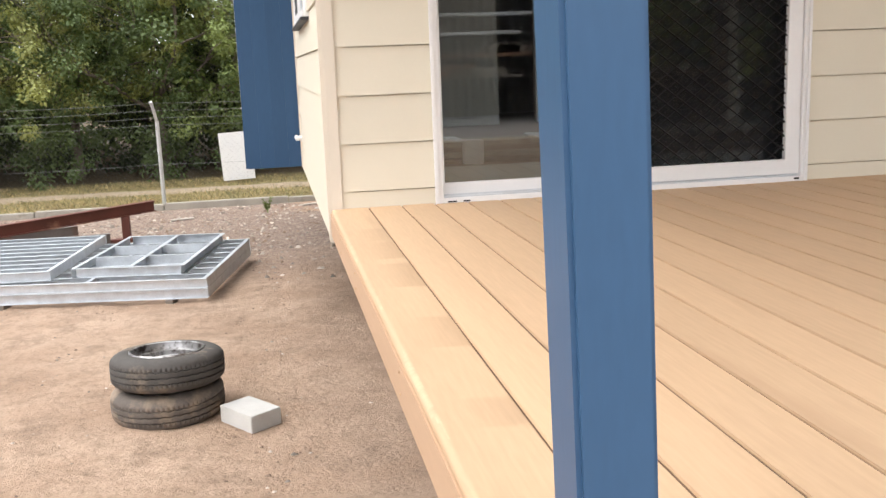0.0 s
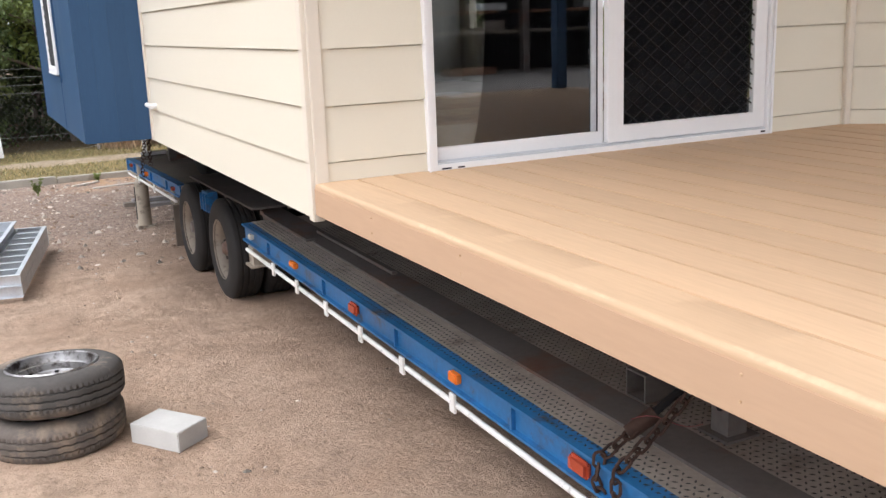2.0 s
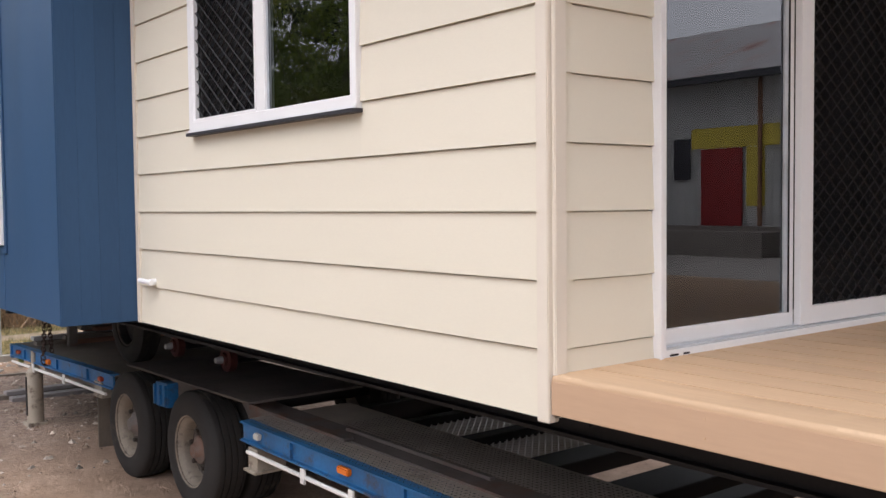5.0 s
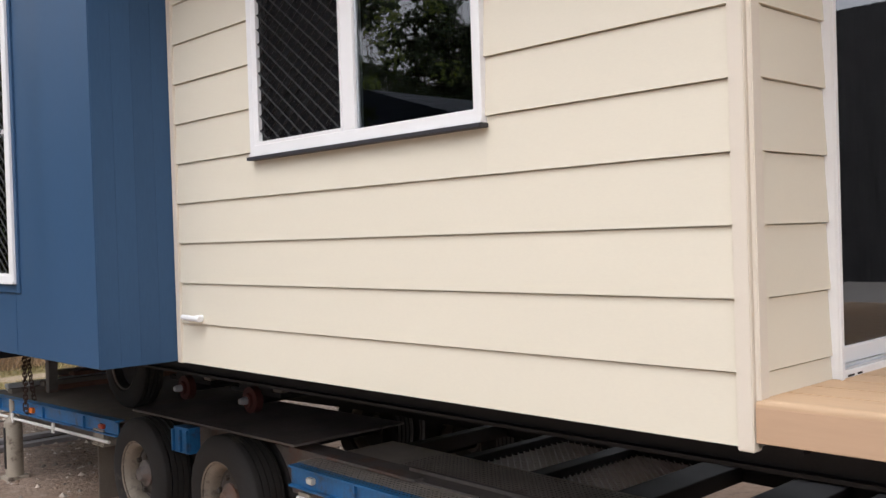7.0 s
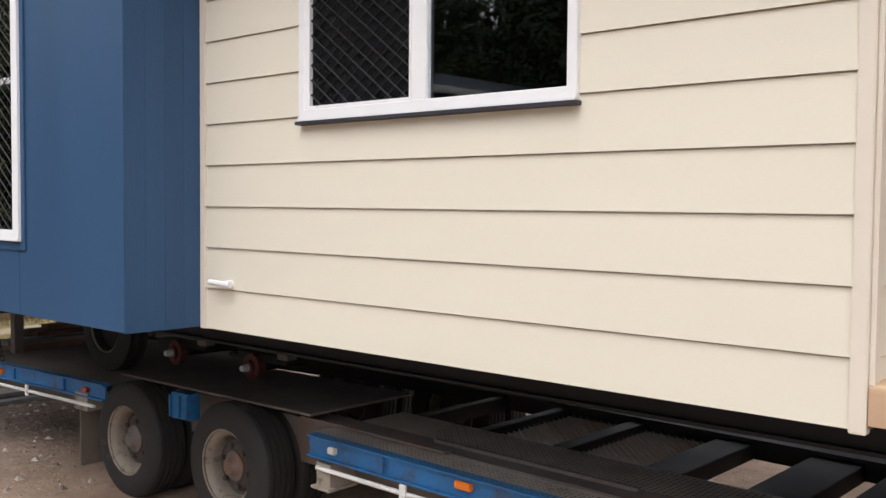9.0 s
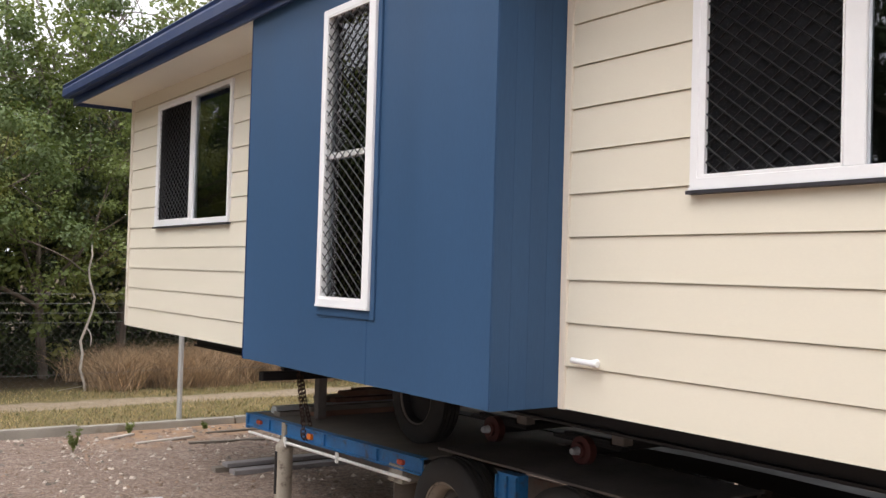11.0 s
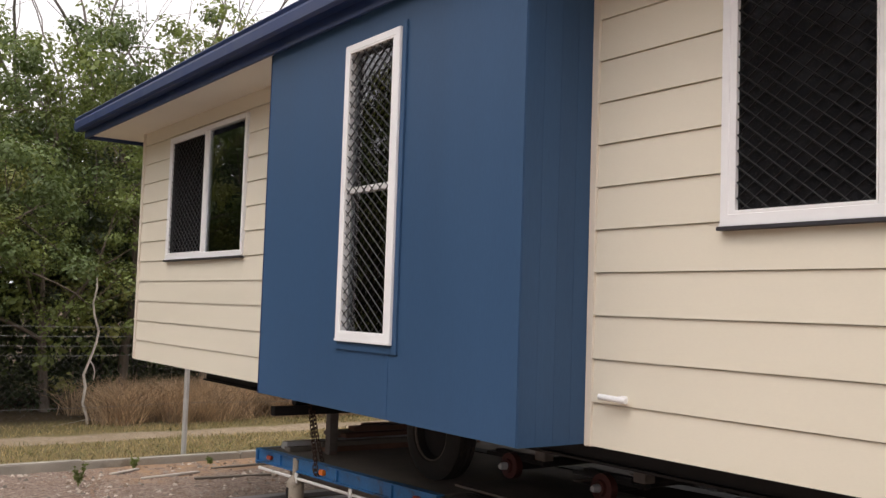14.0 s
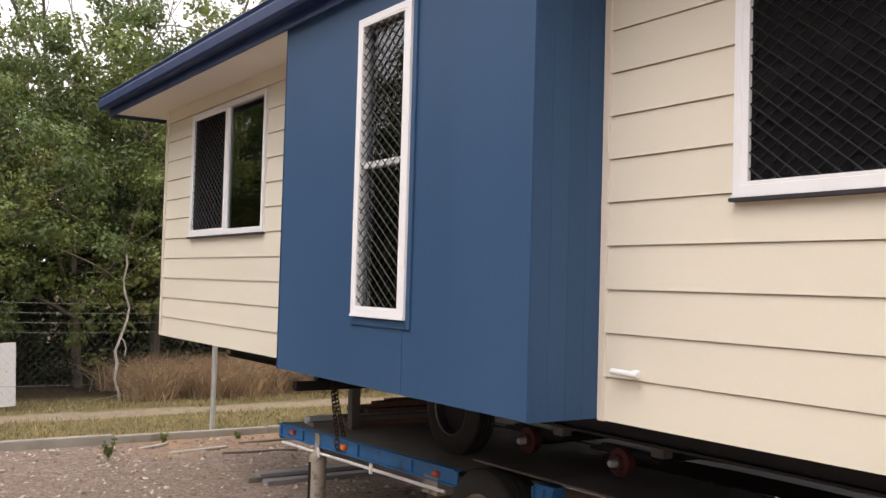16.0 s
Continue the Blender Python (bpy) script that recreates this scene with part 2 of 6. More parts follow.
def flymesh_mat():
    """Fine black insect mesh: partly see-through."""
    m = bpy.data.materials.new("black_insect_mesh")
    m.use_nodes = True
    n, l = m.node_tree.nodes, m.node_tree.links
    b = n["Principled BSDF"]
    b.inputs["Base Color"].default_value = (0.012, 0.012, 0.014, 1)
    b.inputs["Roughness"].default_value = 0.8
    b.inputs["Specular IOR Level"].default_value = 0.15
    tr = n.new("ShaderNodeBsdfTransparent")
    mx = n.new("ShaderNodeMixShader")
    mx.inputs[0].default_value = 0.55
    l.new(tr.outputs[0], mx.inputs[1])
    l.new(b.outputs[0], mx.inputs[2])
    l.new(mx.outputs[0], n["Material Output"].inputs["Surface"])
    return m


FLYMESH = flymesh_mat()


def ground_mat():
    """Bare sandy soil, gravelly towards the kerb, dry grass with a worn track past it."""
    m = bpy.data.materials.new("sandy_yard_soil")
    m.use_nodes = True
    n, l = m.node_tree.nodes, m.node_tree.links
    b = n["Principled BSDF"]
    b.inputs["Roughness"].default_value = 0.95
    b.inputs["Specular IOR Level"].default_value = 0.2
    tc = n.new("ShaderNodeTexCoord")
    sep = n.new("ShaderNodeSeparateXYZ")
    l.new(tc.outputs["Object"], sep.inputs[0])

    def tex(scale, detail=6, rough=0.6):
        t = n.new("ShaderNodeTexNoise")
        t.inputs["Scale"].default_value, t.inputs["Detail"].default_value, t.inputs["Roughness"].default_value = scale, detail, rough
        l.new(tc.outputs["Object"], t.inputs["Vector"])
        return t.outputs[0]

    def ramp(v, a, c, lo=0.0, hi=1.0):
        r = n.new("ShaderNodeMapRange")
        for k, x in (("From Min", a), ("From Max", c), ("To Min", lo), ("To Max", hi)):
            r.inputs[k].default_value = x
        l.new(v, r.inputs["Value"])
        return r.outputs[0]

    def mixc(f, c1, c2):
        x = n.new("ShaderNodeMixRGB")
        for k, c in (("Color1", c1), ("Color2", c2)):
            if isinstance(c, tuple):
                x.inputs[k].default_value = (*c, 1)
            else:
                l.new(c, x.inputs[k])
        l.new(f, x.inputs["Fac"])
        return x.outputs[0]

    def maths(op, a, c):
        x = n.new("ShaderNodeMath")
        x.operation = op
        for i, v in enumerate((a, c)):
            if isinstance(v, (int, float)):
                x.inputs[i].default_value = v
            else:
                l.new(v, x.inputs[i])
        return x.outputs[0]

    wob = maths("MULTIPLY", tex(0.6), 2.6)
    y = maths("ADD", sep.outputs["Y"], maths("SUBTRACT", wob, 1.3))
    x = maths("ADD", sep.outputs["X"], maths("SUBTRACT", wob, 1.3))
    soil = mixc(ramp(tex(0.9), 0.35, 0.65), (0.385, 0.262, 0.182), (0.54, 0.395, 0.29))
    soil = mixc(ramp(tex(7, 8, 0.7), 0.50, 0.75, 0, 0.7), soil, (0.27, 0.19, 0.135))
    soil = mixc(ramp(tex(60, 4, 0.7), 0.55, 0.75, 0, 0.6), soil, (0.52, 0.41, 0.31))
    vor = n.new("ShaderNodeTexVoronoi")
    vor.inputs["Scale"].default_value = 26
    l.new(tc.outputs["Object"], vor.inputs["Vector"])
    clod = ramp(vor.outputs["Distance"], 0.10, 0.22, 0.75, 0.0)
    pebble_on = ramp(tex(4.5, 3, 0.5), 0.50, 0.60)
    soil = mixc(maths("MULTIPLY", clod, pebble_on), soil, (0.21, 0.145, 0.10))
    soil = mixc(ramp(tex(16, 8, 0.8), 0.52, 0.66, 0, 0.75), soil, (0.265, 0.185, 0.128))
    soil = mixc(ramp(tex(2.6, 8, 0.75), 0.52, 0.66, 0, 0.75), soil, (0.265, 0.188, 0.135))
    soil = mixc(ramp(tex(34, 6, 0.85), 0.56, 0.68, 0, 0.8), soil, (0.20, 0.145, 0.105))
    # from x = -0.4 on, under the trailer too, the soil mixes darker
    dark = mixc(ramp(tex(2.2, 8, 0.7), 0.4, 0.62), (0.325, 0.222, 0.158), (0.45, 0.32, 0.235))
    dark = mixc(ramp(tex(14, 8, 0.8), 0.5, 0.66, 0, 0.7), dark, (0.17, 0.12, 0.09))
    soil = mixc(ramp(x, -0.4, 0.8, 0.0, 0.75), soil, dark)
    gravel = mixc(ramp(tex(25, 6, 0.75), 0.40, 0.62), (0.165, 0.118, 0.094), (0.37, 0.275, 0.215))
    gravel = mixc(ramp(tex(90, 3, 0.8), 0.55, 0.7), gravel, (0.55, 0.49, 0.43))
    gravel = mixc(ramp(tex(11, 5, 0.75), 0.54, 0.66, 0, 0.8), gravel, (0.46, 0.375, 0.31))
    gravel = mixc(ramp(tex(6, 5, 0.7), 0.56, 0.68, 0, 0.7), gravel, (0.15, 0.11, 0.088))
    c = mixc(ramp(y, 5.2, 7.4), soil, gravel)
    earth = maths("MULTIPLY", ramp(y, 10.3, 11.2), ramp(x, -0.3, 0.7))
    c = mixc(maths("MULTIPLY", earth, ramp(tex(3.5, 6, 0.6), 0.38, 0.58)), c, (0.43, 0.275, 0.165))
    grass = mixc(ramp(tex(1.4, 8, 0.7), 0.36, 0.62), (0.29, 0.22, 0.10), (0.20, 0.18, 0.075))
    grass = mixc(ramp(tex(30, 5, 0.75), 0.45, 0.65, 0, 0.6), grass, (0.30, 0.235, 0.125))
    track = mixc(ramp(tex(9, 6, 0.7), 0.4, 0.65), (0.36, 0.28, 0.19), (0.46, 0.37, 0.27))
    y2 = maths("ADD", sep.outputs["Y"], maths("MULTIPLY", maths("SUBTRACT", tex(1.1), 0.5), 0.7))
    near_track = ramp(maths("ABSOLUTE", maths("SUBTRACT", y2, 14.3), 0.0), 0.45, 0.25)
    grass = mixc(near_track, grass, track)
    leaf_litter = mixc(ramp(tex(20, 5, 0.7), 0.4, 0.65), (0.06, 0.045, 0.028), (0.16, 0.115, 0.065))
    grass = mixc(ramp(y2, 15.6, 16.6), grass, leaf_litter)
    c = mixc(ramp(sep.outputs["Y"], 11.9, 11.95), c, grass)
    apron = mixc(ramp(tex(3, 8, 0.65), 0.35, 0.65), (0.25, 0.23, 0.21), (0.35, 0.325, 0.30))
    c = mixc(ramp(maths("SUBTRACT", sep.outputs["Y"], maths("MULTIPLY", tex(2), 0.4)), -4.75, -4.85), c, apron)
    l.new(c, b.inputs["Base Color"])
    bp = n.new("ShaderNodeBump")
    bp.inputs["Strength"].default_value, bp.inputs["Distance"].default_value = 1.0, 0.045
    hsum = maths("ADD", maths("MULTIPLY", tex(5, 8, 0.7), 1.0), maths("MULTIPLY", tex(45, 5, 0.7), 0.45))
    l.new(hsum, bp.inputs["Height"])
    l.new(bp.outputs[0], b.inputs["Normal"])
    return m


SOIL = ground_mat()


# ---- mesh helpers ----
def part(name, bm, material, parent=None, label="", smooth=False):
    me = bpy.data.meshes.new(name)
    bm.normal_update()
    bm.to_mesh(me)
    bm.free()
    me.materials.append(material)
    if smooth:
        for p in me.polygons:
            p.use_smooth = True
        me.set_sharp_from_angle(angle=radians(38))
    ob = new(name, me)
    if parent is not None:
        ob.parent = parent
    if label:
        ob["label"] = label
    return ob


def empty(name, loc=(0, 0, 0)):
    ob = new(name)
    ob.location = loc
    return ob


def box(bm, x0, x1, y0, y1, z0, z1, bevel=0.0, m=None):
    """A box between two corners, with bevelled edges."""
    mx = Matrix.Translation(((x0 + x1) / 2, (y0 + y1) / 2, (z0 + z1) / 2)) @ Matrix.Diagonal((abs(x1 - x0), abs(y1 - y0), abs(z1 - z0), 1))
    vs = bmesh.ops.create_cube(bm, size=1, matrix=mx)["verts"]
    if bevel:
        es = list({e for v in vs for e in v.link_edges})
        vs = list({v for f in bmesh.ops.bevel(bm, geom=es, offset=bevel, segments=2, affect="EDGES")["faces"] for v in f.verts} | {v for v in vs if v.is_valid})
    if m is not None:
        bmesh.ops.transform(bm, matrix=m, verts=vs)
    return vs


def boxes(*dims, bevel=0.0):
    bm = bmesh.new()
    for d in dims:
        box(bm, *d, bevel=bevel)
    return bm


def ring(axis, u0, u1, z0, z1, left, right, bottom, top, w0, w1, bevel=0.003):
    """One rectangular frame with an opening, as a single piece. axis x: it lies along y and faces x; axis y: along x, facing y."""
    bm = bmesh.new()
    loops = []
    for w in (w0, w1):
        for a, b, c, d in ((u0, u1, z0, z1), (u0 + left, u1 - right, z0 + bottom, z1 - top)):
            pts = ((a, c), (b, c), (b, d), (a, d))
            loops.append([bm.verts.new((w, p, q) if axis == "x" else (p, w, q)) for p, q in pts])
    o0, i0, o1, i1 = loops
    for k in range(4):
        j = (k + 1) % 4
        for quad in ((o0[k], o0[j], i0[j], i0[k]), (o1[k], i1[k], i1[j], o1[j]), (o0[k], o1[k], o1[j], o0[j]), (i0[k], i0[j], i1[j], i1[k])):
            bm.faces.new(quad)
    bmesh.ops.recalc_face_normals(bm, faces=bm.faces)
    if bevel:
        bmesh.ops.bevel(bm, geom=bm.edges[:], offset=bevel, segments=1, affect="EDGES")
    return bm


def extrude_y(profile, y0, y1, n=1):
    """A closed profile of (x, z) pairs drawn out along y."""
    bm = bmesh.new()
    rows = [[bm.verts.new((x, y0 + (y1 - y0) * i / n, z)) for x, z in profile] for i in range(n + 1)]
    k = len(profile)
    for p, q in zip(rows, rows[1:]):
        for j in range(k):
            bm.faces.new((p[j], q[j], q[(j + 1) % k], p[(j + 1) % k]))
    bm.faces.new(rows[0])
    bm.faces.new(rows[-1][::-1])
    bmesh.ops.recalc_face_normals(bm, faces=bm.faces)
    return bm


def rod(bm, a, b, r, n=8, r2=None):
    """A round bar from a to b."""
    a, b = Vector(a), Vector(b)
    d = b - a
    m = Matrix.Translation((a + b) / 2) @ d.to_track_quat("Z", "Y").to_matrix().to_4x4()
    bmesh.ops.create_cone(bm, cap_ends=True, segments=n, radius1=r, radius2=r if r2 is None else r2, depth=d.length, matrix=m)


def lathe(profile, n=48, closed=True):
    """A profile of (radius, height) pairs turned about z."""
    bm = bmesh.new()
    rings = []
    for i in range(n):
        a = 2 * math.pi * i / n
        rings.append([bm.verts.new((r * math.cos(a), r * math.sin(a), z)) for r, z in profile])
    k = len(profile)
    for i in range(n):
        p, q = rings[i], rings[(i + 1) % n]
        for j in range(k if closed else k - 1):
            bm.faces.new((p[j], q[j], q[(j + 1) % k], p[(j + 1) % k]))
    bmesh.ops.recalc_face_normals(bm, faces=bm.faces)
    return bm


def bars(bm, x0, x1, z0, z1, dx, dz, r, wavy=0.0):
    """Crossing diagonal bars that fill a rectangle of the plane y = 0, as a diamond grille."""
    k = dz / dx
    for sgn in (1, -1):
        span = (x1 - x0) * k
        c = z0 - span if sgn > 0 else z0
        top = z1 if sgn > 0 else z1 + span
        while c < top:
            # line z = c + sgn * k * (x - x0)
            ta, tb = 0.0, x1 - x0
            lo, hi = sorted(((z0 - c) / (sgn * k), (z1 - c) / (sgn * k)))
            ta, tb = max(ta, lo), min(tb, hi)
            if tb - ta > 0.01:
                rod(bm, (x0 + ta, 0.004 * sgn, c + sgn * k * ta), (x0 + tb, 0.004 * sgn, c + sgn * k * tb), r, 4)
            c += dz
    return bm


def height(x, y):
    """The yard's ground: it falls away behind the house."""
    ys = (-60, -6, -1, 0.8, 2.0, 3.5, 7.0, 12.0, 16.0, 30.0, 90.0, 3000.0)
    zs = (0.2, 0.16, 0.14, 0.09, 0.04, -0.035, -0.09, -0.17, -0.15, 0.0, 0.5, 0.5)
    return float(np.interp(y, ys, zs)) + 0.012 * noise.noise((x * 0.6, y * 0.6, 0)) * (1 if abs(y) < 40 else 0)


# ---- ground ----
def rough_soil(x, y):
    """Trodden clods, scuffs and faint wheel ruts."""
    if not (-8 < x < 8 and -8 < y < 11.8):
        return 0.0
    rut = 0.010 * math.exp(-((x + 0.35 + 0.1 * math.sin(y)) / 0.14) ** 2) + 0.008 * math.exp(-((x + 1.75 + 0.12 * math.sin(y * 0.8)) / 0.16) ** 2)
    f = abs(noise.noise((x * 9, y * 7, 8)))
    return 0.013 * noise.noise((x * 2.5, y * 2.5, 3)) + 0.012 * noise.noise((x * 6.5, y * 5.5, 5)) + 0.010 * f - rut


def grid_axis(near0, near1, step, far):
    mid = list(np.arange(near0, near1 + 1e-6, step))
    out, s, v = [], step * 1.6, mid[-1]
    while v < far:
        v += s
        s *= 1.5
        out.append(v)
    low, s, v = [], step * 1.6, mid[0]
    while v > -far:
        v -= s
        s *= 1.5
        low.append(v)
    return low[::-1] + mid + out


gx, gy = grid_axis(-3.2, 2.4, 0.055, 2500), grid_axis(-3.4, 11.6, 0.07, 2500)
verts = [(x, y, height(x, y) + rough_soil(x, y)) for y in gy for x in gx]
nx = len(gx)
faces = [(j * nx + i, j * nx + i + 1, (j + 1) * nx + i + 1, (j + 1) * nx + i) for j in range(len(gy) - 1) for i in range(nx - 1)]
gm = bpy.data.meshes.new("ground")
gm.from_pydata(verts, [], faces)
for p in gm.polygons:
    p.use_smooth = True
gm.materials.append(SOIL)
ground = tagged(new("ground", gm), "bare sandy yard soil with gravel and dry grass beyond the kerb", "ground", kind="structure")

# ---- house ----
ZB, E, WTOP, YFAR = 1.27, 0.2065, 3.70, 10.134   # wall foot, board cover, wall top, far corner
FLOOR = 1.405                                     # deck and door sill
RETURN = 2.75                                     # where the wall turns at the deck's inner side
HW = 3.4                                          # width of the house
house = tagged(empty("house", (0, 0, ZB)), "cream weatherboard transportable house with a blue bay, loaded on a trailer", "house")
house_parts = []


def hp(name, bm, material, label="", parent=None, smooth=False):
    """A part of the house; its mesh is in world places."""
    ob = part(name, bm, material, house if parent is None else parent, label, smooth)
    if parent is None:
        ob.matrix_parent_inverse = Matrix.Translation((0, 0, -ZB))
    return ob


COURSES = [ZB] + [1.478 + E * i for i in range(11)] + [WTOP]
FAR_COURSES = [ZB - 0.012] + [1.460 + E * i for i in range(11)] + [WTOP]   # the boards past the bay sit a little lower


def board(u0, u1, z0, z1, holes, to_world):
    """The lapped weatherboards of one course along u, cut round openings; w is the way out of the wall."""
    made = []

    def piece(a, b, lo, hi):
        def w(z):
            return 0.010 - 0.011 * (z - z0) / E
        bm = bmesh.new()
        if hi == z1:
            hi -= 0.0045
        pts = [(a, w(lo), lo), (b, w(lo), lo), (b, w(hi), hi), (a, w(hi), hi), (a, -0.012, lo), (b, -0.012, lo), (b, -0.012, hi), (a, -0.012, hi)]
        v = [bm.verts.new(to_world(*p)) for p in pts]
        for f in ((0, 1, 2, 3), (5, 4, 7, 6), (4, 5, 1, 0), (3, 2, 6, 7), (4, 0, 3, 7), (1, 5, 6, 2)):
            bm.faces.new([v[i] for i in f])
        bmesh.ops.recalc_face_normals(bm, faces=bm.faces)
        made.append(bm)
    cuts = [h for h in holes if h[2] < z1 and h[3] > z0]
    a = u0
    for h0, h1, lo, hi in sorted(cuts):
        if h0 > a:
            piece(a, h0, z0, z1)
        if lo > z0 + 0.004:
            piece(h0, h1, z0, lo)
        if hi < z1 - 0.004:
            piece(h0, h1, hi, z1)
        a = h1
    if a < u1:
        piece(a, u1, z0, z1)
    return made


def backing(u0, u1, z0, z1, holes, to_world, thick=0.09):
    """The wall's own body behind the boards, with its openings cut through."""
    bm = bmesh.new()
    us = sorted({u0, u1, *[h[0] for h in holes], *[h[1] for h in holes]})
    zs = sorted({z0, z1, *[h[2] for h in holes if z0 < h[2] < z1], *[h[3] for h in holes if z0 < h[3] < z1]})
    for a, b in zip(us, us[1:]):
        for c, d in zip(zs, zs[1:]):
            if any(h[0] <= a and b <= h[1] and h[2] <= c and d <= h[3] for h in holes):
                continue
            v = [bm.verts.new(to_world(*p)) for p in ((a, -0.013, c), (b, -0.013, c), (b, -0.013, d), (a, -0.013, d), (a, -thick, c), (b, -thick, c), (b, -thick, d), (a, -thick, d))]
            for f in ((0, 1, 2, 3), (5, 4, 7, 6), (4, 5, 1, 0), (3, 2, 6, 7), (4, 0, 3, 7), (1, 5, 6, 2)):
                bm.faces.new([v[i] for i in f])
    bmesh.ops.remove_doubles(bm, verts=bm.verts, dist=0.0005)
    bmesh.ops.recalc_face_normals(bm, faces=bm.faces)
    return bm


def side(u, w, z):
    return (-w, u, z)


def front(u, w, z):
    return (u, -w, z)


C45 = math.sqrt(0.5)


def inner(u, w, z):
    return (RETURN + C45 * u - C45 * w, -C45 * u - C45 * w, z)



BAY0, BAY1, BAYX = 3.29, 6.06, -0.437
W1 = (0.996, 2.497, 2.278, 3.485)
W2 = (7.40, 9.26, 2.284, 3.50)
BW = (4.357, 4.965, 1.686, 3.468)
DOOR = (0.460, 2.232, 1.40, 3.50)
YFRONT = -3.36

wall_side = hp("wall", backing(0.0, YFAR, ZB, WTOP, [W1, W2, (BAY0, BAY1, ZB + 0.1, 3.6)], side), CREAM, "cream painted weatherboard side wall")
wall_front = hp("wall", backing(0.09, RETURN, FLOOR - 0.1, WTOP, [DOOR], front), CREAM, "cream weatherboard wall at the deck with a sliding door")
wall_return = hp("wall", backing(0.0, 0.90, FLOOR - 0.1, WTOP, [], inner), CREAM, "cream weatherboard wall set at an angle beside the deck")
boards = []
for z0, z1 in zip(COURSES, COURSES[1:]):
    boards.append((board(0.05, BAY0 - 0.025, z0, z1, [W1], side), wall_side))
    if z1 > FLOOR:
        boards.append((board(0.05, RETURN - 0.02, max(z0, FLOOR - 0.05), z1, [(DOOR[0], DOOR[1], 1.0, DOOR[3])], front), wall_front))
        boards.append((board(0.03, 0.89, max(z0, FLOOR - 0.05), z1, [], inner), wall_return))

for z0, z1 in zip(FAR_COURSES, FAR_COURSES[1:]):
    boards.append((board(BAY1, YFAR - 0.04, z0, z1, [W2], side), wall_side))

hp("corner_trim", boxes((-0.016, 0.03, 0.0, 0.05, ZB - 0.012, WTOP), (0.0, 0.05, -0.016, 0.0, FLOOR - 0.005, WTOP), bevel=0.003), TRIMC)
hp("corner_trim", boxes((-0.016, 0.03, YFAR - 0.045, YFAR + 0.012, ZB - 0.008, WTOP), bevel=0.003), TRIMC)
hp("corner_trim", boxes((-0.014, 0.01, BAY0 - 0.045, BAY0, ZB - 0.004, WTOP), bevel=0.003), TRIMC)
hp("corner_trim", boxes((RETURN - 0.028, RETURN + 0.014, -0.03, 0.0, FLOOR, WTOP), bevel=0.004), TRIMC)
hp("wall", boxes((0.02, HW, YFAR - 0.09, YFAR, ZB, WTOP), bevel=0.002), CREAM, "plain cream end wall")


def far_side(u, w, z):
    return (HW + w, u, z)


# Unseen wall; its openings are added and sized to daylight the rooms.
hp("wall", backing(-0.64, YFAR, ZB, WTOP, [(0.4, 2.9, 1.42, 3.55), (3.2, 4.9, 1.9, 3.55), (7.2, 9.2, 1.9, 3.55)], far_side), CREAM, "plain cream far side wall with unseen openings that let daylight in")
hp("floor", boxes((0.095, HW - 0.12, 0.1, YFAR - 0.1, ZB + 0.02, FLOOR - 0.01)), INFLOOR, "brown sheet floor inside the house")
hp("dust_sheet", boxes((0.1, HW - 0.12, 0.1, 1.46, FLOOR - 0.009, FLOOR - 0.003), bevel=0.001), mat("grey_dust_sheet", (0.60, 0.585, 0.55), 0.9, var=0.15, scale=5, bump=0.4, fine=20), "pale grey floor sheet inside the door")
hp("ceiling", boxes((0.095, HW - 0.12, 0.1, YFAR - 0.1, 3.80, 3.84)), INTER)
hp("partition", boxes((0.1, 1.98, 5.04, 5.12, FLOOR, 3.8), (2.36, HW - 0.12, 5.04, 5.12, FLOOR, 3.8), (1.98, 2.36, 5.04, 5.12, 3.45, 3.8)), INTER, "plain plastered inside wall with a doorway")
hp("partition", boxes((0.1, HW - 0.12, 6.9, 6.98, FLOOR, 3.8)), INTER, "plain plastered inside wall")
hp("skirting", boxes((0.1, 1.98, 5.024, 5.038, FLOOR, FLOOR + 0.09), (2.36, HW - 0.12, 5.024, 5.038, FLOOR, FLOOR + 0.09), bevel=0.002), WHITE, "white skirting board")


def board_pack(x0, x1, y0, y1, n):
    """Lengths of sheet material stacked flat on the floor inside."""
    for i in range(n):
        hp("board_pack", boxes((x0 + 0.03 * (i % 2), x1 - 0.02 * i, y0 + 0.012 * (i % 3), y1 - 0.01 * (i % 2), FLOOR - 0.008 + 0.034 * i, FLOOR + 0.022 + 0.034 * i), bevel=0.003), RIMW if i % 2 else OLDWOOD, "flat lengths stacked on the floor inside")


board_pack(0.55, 3.1, 1.66, 2.02, 4)
for x in (0.92, 1.62):
    hp("offcut_block", boxes((x, x + 0.12, 1.56, 1.655, FLOOR - 0.008, FLOOR + 0.14), bevel=0.006), WHITE, "white offcut block")
    hp("offcut_sheet", boxes((x - 0.22, x + 0.02, 1.60, 1.98, FLOOR + 0.13, FLOOR + 0.138), bevel=0.002), WHITE, "white offcut sheet")

# blue bay
bay = hp("bay", ring("x", BAY0 + 0.004, BAY1, ZB + 0.006, 3.66, BW[0] - BAY0 - 0.004, BAY1 - BW[1], BW[2] - ZB - 0.006, 3.66 - BW[3], BAYX, BAYX + 0.03, 0.001), BLUE,
         "dark blue painted bay with a tall narrow window")
for i in range(4):
    hp("side_panel", boxes((BAYX + 0.006 + i * 0.108, BAYX + 0.006 + (i + 1) * 0.108 - 0.0004, BAY0, BAY0 + 0.03, ZB + 0.003, 3.665), bevel=0.0006), BLUE, parent=bay)
